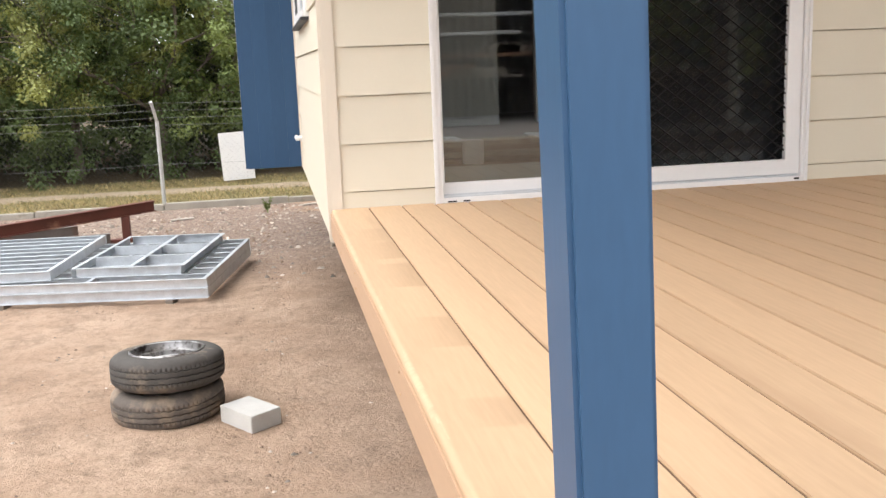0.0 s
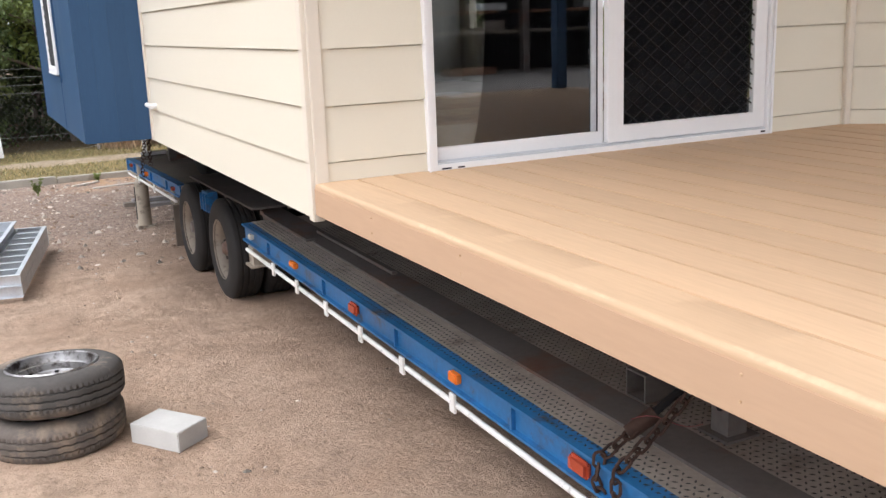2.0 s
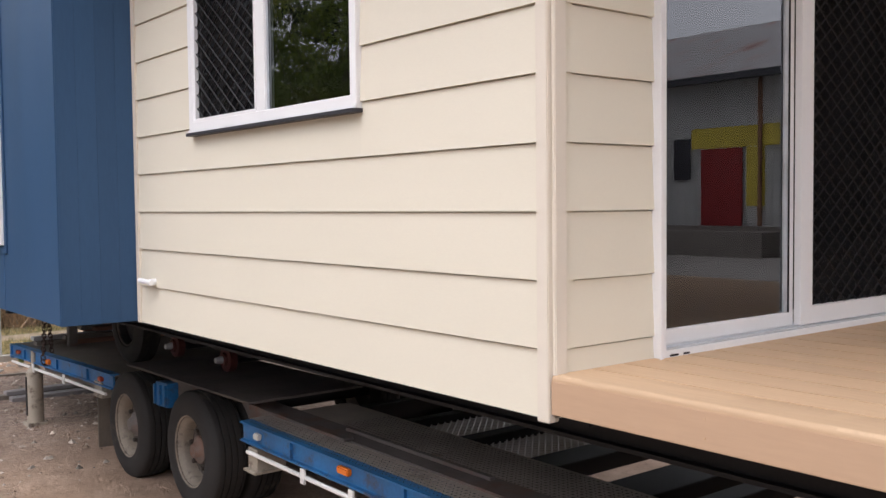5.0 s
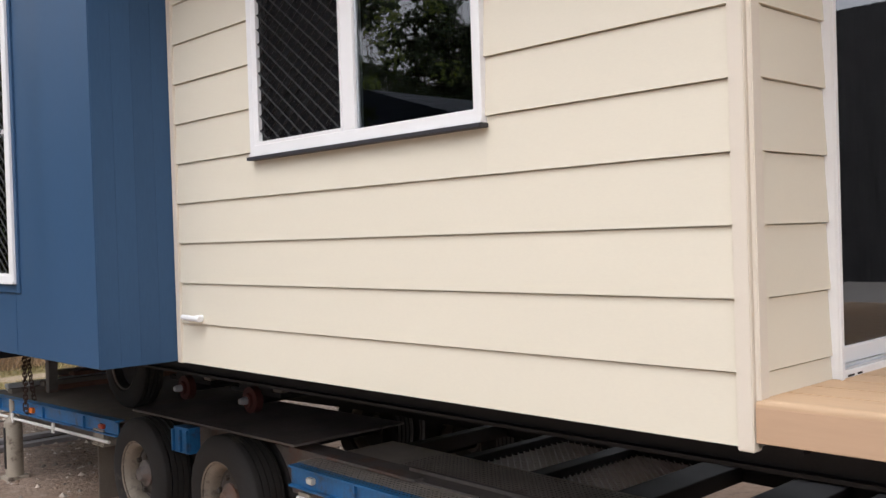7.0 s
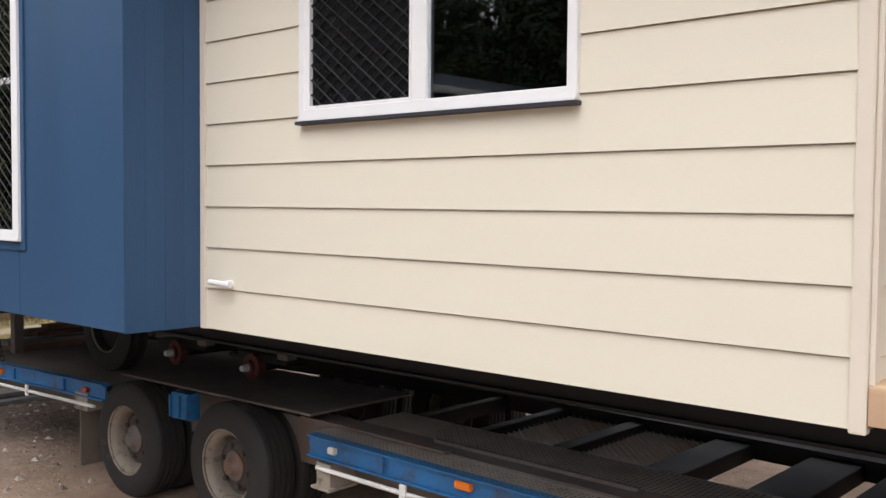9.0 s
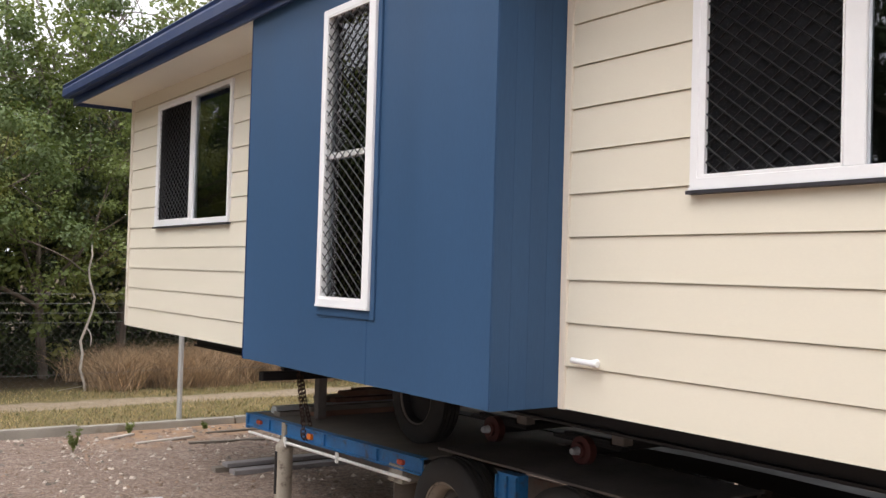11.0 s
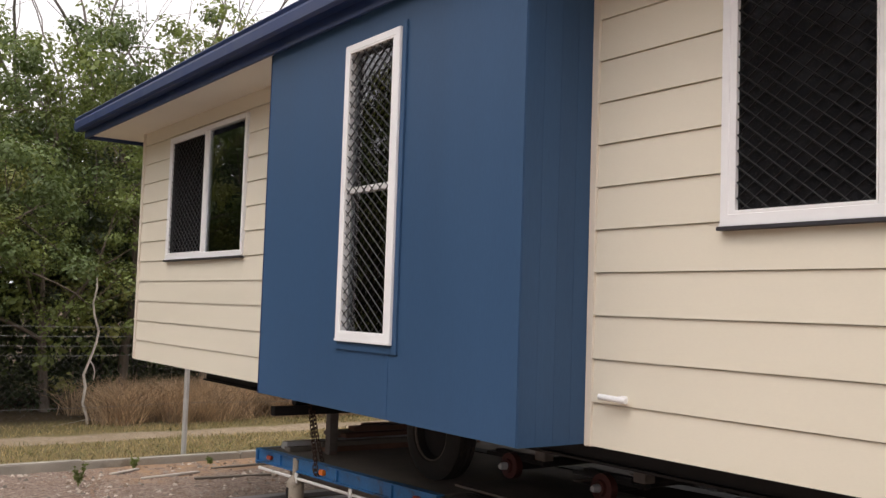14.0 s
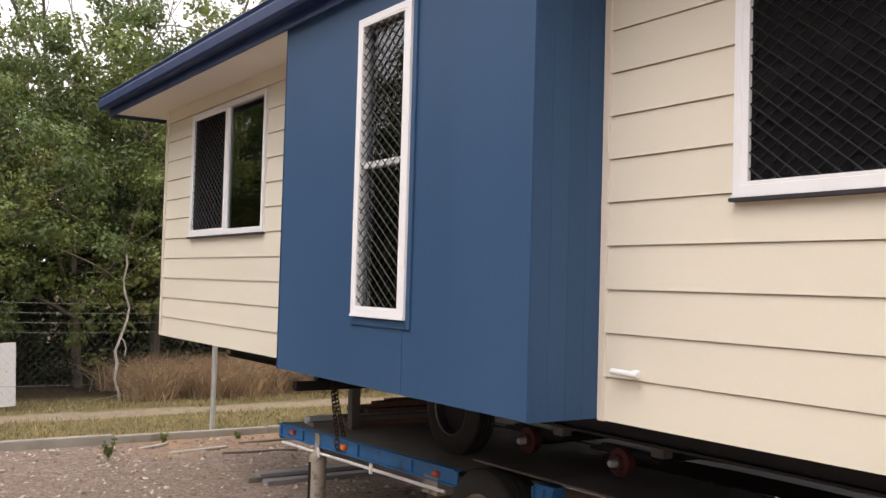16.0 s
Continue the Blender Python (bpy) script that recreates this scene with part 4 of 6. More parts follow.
tp("bracket", boxes((RX + 0.04, RX + 0.12, 4.2, 4.40, -0.13, 0.035), (RX + 0.02, RX + 0.04, 4.2, 4.215, -0.12, 0.02), (RX + 0.02, RX + 0.04, 4.29, 4.305, -0.12, 0.02), (RX + 0.02, RX + 0.04, 4.385, 4.40, -0.12, 0.02), bevel=0.002), TBLUE, "blue bracket between the wheels")
flap = tp("mud_flap", boxes((0.485, 0.86, 5.50, 5.515, 0.03, 0.45), bevel=0.003), MUD, "dusty rubber mud flap", lay=False)
tp("flap_hanger", boxes((0.485, 0.86, 5.40, 5.58, 0.44, 0.555), (0.475, 0.87, 5.39, 5.59, 0.435, 0.447), bevel=0.004), RIMW, "cream painted steel hanger", lay=False)

# jack leg
g0 = height(0.49, 7.25)
leg = bmesh.new()
rod(leg, (0.49, 7.25, g0 + 0.03), (0.49, 7.25, 0.40), 0.074, 20)
rod(leg, (0.49, 7.25, 0.40), (0.49, 7.25, 0.455), 0.074, 20, 0.035)
rod(leg, (0.49, 7.25, 0.45), (0.49, 7.25, 0.60), 0.028, 12)
leg = tp("jack_leg", leg, RIMW, "grey-cream steel support leg on a foot plate", smooth=True, lay=False)
tp("foot_plate", boxes((0.40, 0.58, 7.16, 7.34, g0 - 0.004, g0 + 0.035), bevel=0.006), RIMW, parent=leg, lay=False)
# Black patch on the uncut leg: an opening's inner darkness as colour.
tp("slot", boxes((0.412, 0.42, 7.232, 7.268, g0 + 0.10, 0.36)), BLACK, parent=leg, lay=False)


# ---- house chassis, standing on the trailer ----
def chassis(name, bm, material, label="", parent=None, smooth=False):
    return hp(name, bm, material, label, parent, smooth)


def i_section(x, w, z0, z1, t=0.014):
    a, b, c = x - w / 2, x + w / 2, t / 2
    return [(a, z0), (b, z0), (b, z0 + t), (x + c, z0 + t), (x + c, z1 - t), (b, z1 - t), (b, z1), (a, z1), (a, z1 - t), (x - c, z1 - t), (x - c, z0 + t), (a, z0 + t)]


for x in (0.33, 1.0, 2.3, 3.05):
    chassis("chassis_beam", extrude_y(i_section(x, 0.075, 1.125, 1.262), -3.2 if x < 3 else -0.6, 8.9), BLACK, "black steel beam under the house")
for i in range(21):
    y = -0.1 + i * 0.5
    chassis("joist", boxes((0.03, 3.36, y - 0.02, y + 0.02, 1.262, 1.29)), BLACK)
chassis("underfloor", boxes((0.04, HW, 0.03, YFAR - 0.05, 1.278, 1.289)), BLACK, "dark underside of the floor")
chassis("bearer", boxes((0.28, 2.4, 7.27, 7.35, 0.955, 1.03), bevel=0.004), BLACK, "dark steel bearer")
chassis("bearer", boxes((0.5, 2.4, 7.32, 7.40, 1.03, 1.085), bevel=0.004), BLACK)
bm = boxes((0.83, 0.91, 7.30, 7.38, bed(7.34) - 0.002, 0.957), bevel=0.003)
chassis("stub_post", bm, STEELD)
chassis("stub_post", boxes((2.2, 2.28, 7.30, 7.38, bed(7.34) - 0.002, 0.957), bevel=0.003), STEELD)

tr, tw = 0.345, 0.20
prof = [(0.20, 0.02), (0.215, 0.0), (0.26, -0.004), (0.31, 0.004), (0.335, 0.022), (tr, 0.03)]
for k in range(4):
    z = 0.03 + k * 0.036
    prof += [(tr, z), (tr, z + 0.028), (tr - 0.008, z + 0.03), (tr - 0.008, z + 0.034)]
prof += [(tr, tw - 0.03), (0.335, tw - 0.02), (0.29, tw), (0.215, tw), (0.20, tw - 0.02)]
axle_wheel = chassis("wheel", lathe(prof, 44), TRUCKRUB, "dark tyre on the house's own axle", smooth=True)
part("rim", lathe([(0.205, 0.015), (0.19, 0.04), (0.18, 0.08), (0.12, 0.06), (0.06, 0.055), (0.0, 0.05), (0.0, 0.09), (0.19, 0.10), (0.205, 0.18)], 32, False), BLACK, axle_wheel, "black steel rim", True)
part("rim_ring", lathe([(0.195, 0.012), (0.205, 0.008), (0.205, 0.02), (0.195, 0.022)], 40), STEELD, axle_wheel, "", True)
wheel_z = bed(5.75) + 0.343
axle_wheel.matrix_basis = Matrix.Translation((0.80, 5.75, wheel_z)) @ WHEEL_TURN
for y in (4.93, 4.06, 5.75):
    z = wheel_z - 0.12 if y < 5.5 else wheel_z
    z = 0.86 if y < 5.5 else z
    bm = bmesh.new()
    rod(bm, (0.94, y, z), (2.5, y, z), 0.035, 12)
    chassis("axle", bm, BLACK, smooth=True)
    if y < 5.5:
        d = chassis("brake_drum", lathe([(0.0, 0.0), (0.045, 0.0), (0.05, 0.02), (0.085, 0.025), (0.088, 0.075), (0.0, 0.08)], 24, False),
                    mat("dull_red_drum", (0.075, 0.018, 0.016), 0.6, var=0.25, bump=0.2), "dull red brake drum", smooth=True)
        d.matrix_basis = Matrix.Translation((0.86, y, z)) @ WHEEL_TURN
        part("hub_cap", lathe([(0.0, -0.05), (0.018, -0.05), (0.024, -0.03), (0.026, 0.0), (0.0, 0.0)], 16, False), GALV, d, "silver hub cap", True)
    chassis("spring_hanger", boxes((0.92, 1.0, y - 0.32, y - 0.22, 0.93, 1.09), (0.90, 1.02, y - 0.33, y - 0.21, 1.0, 1.01), bevel=0.004), STEELD)
    chassis("leaf_spring", boxes((0.93, 0.99, y - 0.3, y + 0.3, z + 0.035, z + 0.06), (0.93, 0.99, y - 0.2, y + 0.2, z + 0.06, z + 0.085), bevel=0.004), BLACK)


# ---- loads, chains ----
def chain(points, link=0.055, wire=0.0055):
    """Interlocked oval links along a line of points."""
    bm = bmesh.new()
    pts = [Vector(p) for p in points]
    length = sum((b - a).length for a, b in zip(pts, pts[1:]))
    n = int(length / (link * 0.72))
    for i in range(n):
        d = (i + 0.5) / n * length
        for a, b in zip(pts, pts[1:]):
            s = (b - a).length
            if d <= s:
                pos, way = a + (b - a) * d / s, (b - a).normalized()
                break
            d -= s
        m = Matrix.Translation(pos) @ way.to_track_quat("X", "Z").to_matrix().to_4x4() @ Matrix.Rotation(radians(90 * (i % 2) + 20), 4, "X")
        path = []
        for k in range(12):
            a = 2 * math.pi * k / 12
            path.append(Vector((math.cos(a) * link * 0.28 + (link * 0.22 if math.cos(a) > 0 else -link * 0.22), math.sin(a) * link * 0.32, 0)))
        rings = []
        for k, q in enumerate(path):
            t = (path[(k + 1) % 12] - path[k - 1]).normalized()
            side_v = t.cross(Vector((0, 0, 1)))
            rings.append([bm.verts.new(m @ (q + side_v * wire * math.cos(b) + Vector((0, 0, wire * math.sin(b))))) for b in (0, 1.2566, 2.513, 3.77, 5.027)])
        for k in range(12):
            p, q = rings[k], rings[(k + 1) % 12]
            for j in range(5):
                bm.faces.new((p[j], q[j], q[(j + 1) % 5], p[(j + 1) % 5]))
    return bm


def chain_thing(points, label):
    return tagged(part("chain", chain(points), RUST, None, "", True), label, "chain")


chain_thing([(0.50, 6.86, bed(6.86) - 0.12), (0.463, 6.865, bed(6.86) - 0.06), (0.468, 6.87, bed(6.87) + 0.008), (0.55, 7.10, 0.84), (0.62, 7.30, 1.06)], "rusty steel chain tying the house to the rear deck")
chain_thing([(0.56, 6.93, bed(6.93) + 0.008), (0.60, 7.12, 0.82), (0.66, 7.34, 1.07)], "rusty steel chain hanging over the rear deck")
chain_thing([(0.50, -1.19, bed(-1) - 0.13), (0.468, -1.21, bed(-1) - 0.08), (0.473, -1.21, bed(-1) + 0.012), (0.62, -1.23, 0.75), (0.95, -1.31, 1.10), (1.2, -1.37, 1.2)], "rusty tie-down chain over the blue side rail")
chain_thing([(0.50, -1.11, bed(-1) - 0.13), (0.468, -1.11, bed(-1) - 0.06), (0.475, -1.12, bed(-1) + 0.015), (0.60, -1.14, 0.72)], "rusty tie-down chain over the blue side rail")
binder = tagged(empty("load_binder", (0.7, -1.14, 0.75)), "dark steel lever load binder tensioning a rusty chain", "load binder")


def bp(name, bm, material, label=""):
    ob = part(name, bm, material, binder, label, True)
    ob.matrix_parent_inverse = Matrix.Translation((-0.7, 1.05, -0.75))


bm = bmesh.new()
rod(bm, (0.60, -1.05, 0.72), (1.05, -1.16, 1.06), 0.014, 8)
bp("lever", bm, BLACK)
bm = bmesh.new()
rod(bm, (0.585, -1.03, 0.70), (0.66, -1.07, 0.765), 0.026, 10)
bp("toggle", bm, RUST)
bm = bmesh.new()
for i in range(9):
    a, b = i / 9, (i + 1) / 9
    rod(bm, (0.57 + 0.20 * a, -1.06 - 0.1 * a, 0.76 - 0.02 * a + 0.015 * math.sin(6 * a)), (0.57 + 0.20 * b, -1.06 - 0.1 * b, 0.76 - 0.02 * b + 0.015 * math.sin(6 * b)), 0.0012, 4)
bp("twine", bm, TWINE, "pink plastic twine")

tube = bmesh.new()
box(tube, 0.875, 2.2, -0.838, -0.728, 0.0, 0.007)
box(tube, 0.875, 2.2, -0.838, -0.728, 0.098, 0.105)
box(tube, 0.875, 2.2, -0.838, -0.831, 0.007, 0.098)
box(tube, 0.875, 2.2, -0.735, -0.728, 0.007, 0.098)
bmesh.ops.translate(tube, vec=(0, 0, bed(-0.78) + 0.005), verts=tube.verts)
tagged(part("steel_tube", tube, STEELD), "open-ended rusty square steel tube lying across the trailer deck", "steel tube")

up = tagged(part("support_stand", boxes((0.93, 0.938, -1.19, -1.11, 0.62, 1.29), (0.938, 1.01, -1.19, -1.182, 0.62, 1.29), (0.938, 1.01, -1.118, -1.11, 0.62, 1.29), (0.90, 1.04, -1.22, -1.08, bed(-1.15) - 0.002, bed(-1.15) + 0.008)), STEELD), "dull grey steel upright with punched holes under the deck", "support")
# Black discs on uncut steel: the punched holes' inner darkness as colour.
for z in (0.72, 0.84, 0.96, 1.08):
    for a, b in (((0.926, -1.15, z), (0.931, -1.15, z)), ((0.975, -1.193, z + 0.03), (0.975, -1.189, z + 0.03))):
        bm = bmesh.new()
        rod(bm, a, b, 0.013, 14)
        part("bolt_hole", bm, BLACK, up)


def plank_stack(name, rows, material_list, label, cat, base):
    rnd = random.Random(7)
    made = []
    root = tagged(empty(name, base), label, cat)
    for x0, x1, y0, y1, z0, z1, k in rows:
        bm = boxes((x0, x1, y0, y1, z0, z1), bevel=0.004)
        bmesh.ops.rotate(bm, cent=((x0 + x1) / 2, (y0 + y1) / 2, z0), matrix=Matrix.Rotation(rnd.uniform(-0.02, 0.02), 3, "Z"), verts=bm.verts)
        ob = part("plank", bm, material_list[k], root)
        ob.matrix_parent_inverse = Matrix.Translation(-Vector(base))
    return root


zb = bed(7.8)
plank_stack("plank_stack", [(0.62, 2.6, 7.62, 7.74, zb, zb + 0.04, 0), (0.66, 2.8, 7.76, 7.88, zb, zb + 0.045, 1), (0.60, 2.7, 7.66, 7.76, zb + 0.047, zb + 0.085, 1), (1.15, 2.8, 7.80, 7.90, zb + 0.047, zb + 0.09, 2),
                            (1.2, 2.7, 7.66, 7.77, zb + 0.09, zb + 0.125, 2), (0.9, 2.6, 7.45, 7.58, zb, zb + 0.05, 2), (0.85, 2.5, 7.46, 7.57, zb + 0.052, zb + 0.09, 0), (1.3, 2.7, 7.68, 7.80, zb + 0.145, zb + 0.185, 2), (1.5, 2.8, 7.80, 7.9, zb + 0.145, zb + 0.19, 2), (1.1, 2.85, 7.79, 7.91, zb + 0.095, zb + 0.14, 0)], (OLDWOOD, GALVD, REDWOOD), "loose stack of weathered planks and steel lengths on the rear deck", "planks", (1.7, 7.8, zb))
gz = height(1.3, 8.7)
plank_stack("plank_pile", [(0.5, 2.6, 8.75, 8.87, gz, gz + 0.05, 0), (0.62, 2.7, 8.55, 8.70, gz, gz + 0.045, 1), (0.6, 2.5, 8.72, 8.85, gz + 0.052, gz + 0.09, 1), (0.95, 2.9, 8.90, 9.0, gz, gz + 0.06, 0)],
            (OLDWOOD, mat("dull_grey_sheet_steel", (0.27, 0.25, 0.25), 0.6, metal=0.2, var=0.2, bump=0.1)), "flat pile of grey planks and steel lengths on the gravel", "planks", (1.5, 8.75, gz))


# ---- things in the yard ----
def car_tyre():
    """A road tyre lying flat: ribbed tread with sipes on its shoulders."""
    r, w = 0.305, 0.19
    n = 144
    bm = bmesh.new()
    prof = [(0.185, 0.02), (0.195, 0.006), (0.225, 0.0), (0.262, 0.006), (0.288, 0.022), (0.300, 0.036), (0.304, 0.05), (0.304, 0.058), (0.292, 0.060), (0.292, 0.067), (r, 0.068), (r, 0.090), (0.293, 0.092), (0.293, 0.099),
            (r, 0.100), (r, 0.122), (0.292, 0.124), (0.292, 0.131), (0.304, 0.132), (0.304, 0.14), (0.300, 0.154), (0.288, 0.168), (0.262, 0.184), (0.225, 0.19), (0.195, 0.184), (0.185, 0.17)]
    shoulder = {5, 6, 7, 18, 19, 20}
    rings = []
    for i in range(n):
        a = 2 * math.pi * i / n
        row = []
        for j, (rr, z) in enumerate(prof):
            q = rr - (0.007 if j in shoulder and i % 2 else 0.0)
            zz = z + (0.004 if 8 <= j <= 17 and i % 4 < 2 else 0.0)
            row.append(bm.verts.new((q * math.cos(a), q * math.sin(a), zz)))
        rings.append(row)
    k = len(prof)
    for i in range(n):
        p, q = rings[i], rings[(i + 1) % n]
        for j in range(k):
            bm.faces.new((p[j], q[j], q[(j + 1) % k], p[(j + 1) % k]))
    bmesh.ops.recalc_face_normals(bm, faces=bm.faces)
    return bm


TX, TY = -0.93, 1.36
tg = height(TX, TY)
t1 = tagged(part("car_wheel", car_tyre(), DUSTRUB, None, "", True), "dusty worn car tyre lying flat on the soil", "car wheel", group="stack of old wheels")
t1.matrix_basis = pose(TX, TY, tg - 0.004, 1, -1, 10) @ Matrix.Diagonal((1.05, 1.05, 1.03, 1))
part("rim", lathe([(0.19, 0.024), (0.18, 0.05), (0.165, 0.10), (0.10, 0.12), (0.04, 0.125), (0.04, 0.11), (0.16, 0.08), (0.18, 0.02)], 36), RIMS, t1, "", True)
t2 = tagged(part("car_wheel", car_tyre(), RUBBER, None, "", True), "worn car tyre on a scuffed silver steel rim atop another", "car wheel", group="stack of old wheels")
t2.matrix_basis = pose(TX + 0.012, TY - 0.01, tg + 0.192, -2.0, 3.5, 48) @ Matrix.Diagonal((1.05, 1.05, 1.03, 1))
rim = part("rim", lathe([(0.194, 0.172), (0.203, 0.188), (0.198, 0.194), (0.188, 0.190), (0.184, 0.165), (0.178, 0.150), (0.166, 0.146), (0.164, 0.100), (0.160, 0.066), (0.140, 0.060), (0.128, 0.078), (0.118, 0.122), (0.106, 0.134), (0.092, 0.128), (0.084, 0.108), (0.064, 0.106), (0.056, 0.122), (0.036, 0.124), (0.034, 0.100),
                         (0.05, 0.075), (0.10, 0.08), (0.16, 0.045), (0.19, 0.04)], 48), RIMS, t2, "scuffed silver steel rim", True)
# Black discs set on the rim give its openings their darkness as colour.
for i in range(8):
    a = 2 * math.pi * i / 8
    bm = bmesh.new()
    rod(bm, (0.146 * math.cos(a), 0.146 * math.sin(a), 0.052), (0.146 * math.cos(a), 0.146 * math.sin(a), 0.068), 0.011, 10)
    part("vent_slot", bm, BLACK, t2)
for i in range(4):
    a = 2 * math.pi * i / 4 + 0.4
    bm = bmesh.new()
    rod(bm, (0.057 * math.cos(a), 0.057 * math.sin(a), 0.12), (0.057 * math.cos(a), 0.057 * math.sin(a), 0.1385), 0.009, 8)
    part("bolt_hole", bm, BLACK, t2)

bz = height(-0.42, 1.03)
bm = boxes((0, 0.30, 0, 0.20, 0, 0.10), bevel=0.004)
block = tagged(part("concrete_block", bm, CONC), "pale grey concrete block lying beside stacked tyres", "concrete block")
block.matrix_basis = pose(-0.27, 0.965, bz - 0.004, 0, 0, 144) @ Matrix.Translation((0, 0, 0))
block.matrix_basis = Matrix.Translation((-0.452, 0.868, bz - 0.004)) @ Matrix.Rotation(math.atan2(1.11 - 0.868, -0.627 + 0.452), 4, "Z") @ Matrix.Translation((0, -0.20, 0))


def section(w, h, t=0.004):
    """A folded C section of that width and height."""
    return [(0, 0), (w, 0), (w, t), (t, t), (t, h - t), (w, h - t), (w, h), (0, h)]


def wall_frame(length, width, studs, rungs, h=0.09, t=0.036):
    """A cold-formed steel wall frame lying flat: plates, studs and noggings, as C sections."""
    ms = []

    def member(x0, x1, y0, y1):
        if x1 - x0 > y1 - y0:
            bm = extrude_y(section(y1 - y0, h), x0, x1)
            bmesh.ops.transform(bm, matrix=Matrix(((0, 1, 0, 0), (1, 0, 0, y0), (0, 0, 1, 0), (0, 0, 0, 1))), verts=bm.verts)
            bmesh.ops.recalc_face_normals(bm, faces=bm.faces)
            ms.append(("stud", bm))
        else:
            bm = extrude_y(section(x1 - x0, h), y0, y1)
            bmesh.ops.translate(bm, vec=(x0, 0, 0), verts=bm.verts)
            ms.append(("plate", bm))
    member(0, length, 0, t)
    member(0, length, width - t, width)
    member(0, t, t, width - t)
    member(length - t, length, t, width - t)
    for s in studs:
        member(t, length - t, s * width, s * width + t)
    for r in rungs:
        member(r * length, r * length + t, t, width - t)
    return ms


def frame_thing(members, m, label):
    root = tagged(empty("stud_wall_panel"), label, "wall frame", group="stacked steel frames")
    root.matrix_basis = m
    for name, bm in members:
        part(name, bm, GALV, root)
    return root


ang = math.degrees(math.atan2(0.178, -0.984))
fz = height(-1.5, 5.5) + 0.05
FR = Matrix.Translation((-0.9, 4.60, 0)) @ Matrix.Rotation(radians(ang), 4, "Z") @ Matrix.Diagonal((1, -1, 1, 1))
FRN = Matrix.Translation((-0.9, 4.60, 0)) @ Matrix.Rotation(radians(ang), 4, "Z")


def at_frame(u, v, z):
    """u along the long side away from the near corner, v across."""
    p = FR @ Vector((u, v, 0))
    return Matrix.Translation((p.x, p.y, z)) @ Matrix.Rotation(radians(ang), 4, "Z")


W0 = 2.02
seven = [i / 8 for i in range(1, 8)]
f = frame_thing(wall_frame(3.6, W0, seven, (0.3, 0.62)), at_frame(0, W0, fz), "galvanised steel wall frame lying on timber packers")
copy_thing(f, at_frame(0.004, W0 + 0.003, fz + 0.092))
frame_thing(wall_frame(1.72, 1.06, (0.5,), ()), at_frame(0, 0, 0), "x")
small = bpy.data.objects["stud_wall_panel.002"]
small["label"] = "small galvanised steel frame laid on larger ones"
p = FR @ Vector((0.25 + 1.06, 1.93, 0))
small.matrix_basis = Matrix.Translation((p.x, p.y, fz + 0.184)) @ Matrix.Rotation(radians(ang + 90), 4, "Z")
for k in (0.34, 0.66):
    part("plate", boxes((1.72 * k, 1.72 * k + 0.036, 0.036, 1.02, 0, 0.088)), GALV, small)
p = FR @ Vector((1.62, W0 + 0.06, 0))
frame_thing(wall_frame(2.3, 1.95, [i / 9 for i in range(1, 9)], (0.5,)), Matrix.Translation((p.x, p.y, fz + 0.184)) @ Matrix.Rotation(radians(ang + 4), 4, "Z"), "galvanised steel wall frame laid across others")
for u in (0.35, 1.9, 3.3):
    bm = boxes((u - 0.035, u + 0.035, -0.03, W0 + 0.16, 0, 0.055), bevel=0.003)
    ob = tagged(part("timber_packer", bm, OLDWOOD), "rough timber packer under steel frames", "timber packer", group="packers under the frames")
    ob.matrix_basis = Matrix.Translation((-0.9, 4.60, fz - 0.055)) @ Matrix.Rotation(radians(ang), 4, "Z") @ Matrix.Rotation(radians(180), 4, "X") @ Matrix.Translation((0, 0, -0.055))


def i_beam(L, h=0.16, w=0.10, t=0.01):
    a, b = w / 2, t / 2
    bm = extrude_y([(-a, 0), (a, 0), (a, t), (b, t), (b, h - t), (a, h - t), (a, h), (-a, h), (-a, h - t), (-b, h - t), (-b, t), (-a, t)], 0, L)
    bmesh.ops.rotate(bm, cent=(0, 0, 0), matrix=Matrix.Rotation(radians(-90), 3, "Z"), verts=bm.verts)
    return bm


def beam_thing(a, b, z, material, label, h=0.14):
    d = Vector((b[0] - a[0], b[1] - a[1], 0))
    ob = tagged(part("steel_beam", i_beam(d.length, h), material), label, "steel beam", group="steel beams on the ground")
    ob.matrix_basis = Matrix.Translation((a[0], a[1], z)) @ Matrix.Rotation(math.atan2(d.y, d.x), 4, "Z")
    return ob


gz = height(-2.5, 8.8)
beam_thing((-4.6, 6.35), (-1.82, 8.95), gz + 0.34, REDOX, "long red oxide painted steel beam on short supports")
for x, y in ((-2.15, 8.64), (-4.0, 6.92)):
    tagged(part("beam_support", boxes((x - 0.05, x + 0.05, y - 0.05, y + 0.05, height(x, y) - 0.01, gz + 0.342), (x - 0.22, x + 0.22, y - 0.07, y + 0.07, height(x, y) - 0.01, height(x, y) + 0.04), bevel=0.004), REDOX),
           "red oxide steel support under a beam", "beam support", group="beam supports")
beam_thing((-4.9, 7.6), (-2.35, 8.55), gz + 0.0, STEELD, "dark steel beam lying on the soil")
beam_thing((-5.2, 8.5), (-2.9, 9.4), gz + 0.0, STEELD, "dark steel beam lying on the soil")

ch = extrude_y([(0, 0.004), (0.004, 0), (0.16, 0), (0.164, 0.004), (0.164, 0.05), (0.158, 0.05), (0.158, 0.008), (0.006, 0.008), (0.006, 0.05), (0, 0.05)], -0.71, -0.17)
bmesh.ops.translate(ch, vec=(1.20, 0, bed(-0.6) + 0.003), verts=ch.verts)
tagged(part("steel_channel", ch, RIMW), "beige folded steel channel lying on the trailer deck", "steel channel")

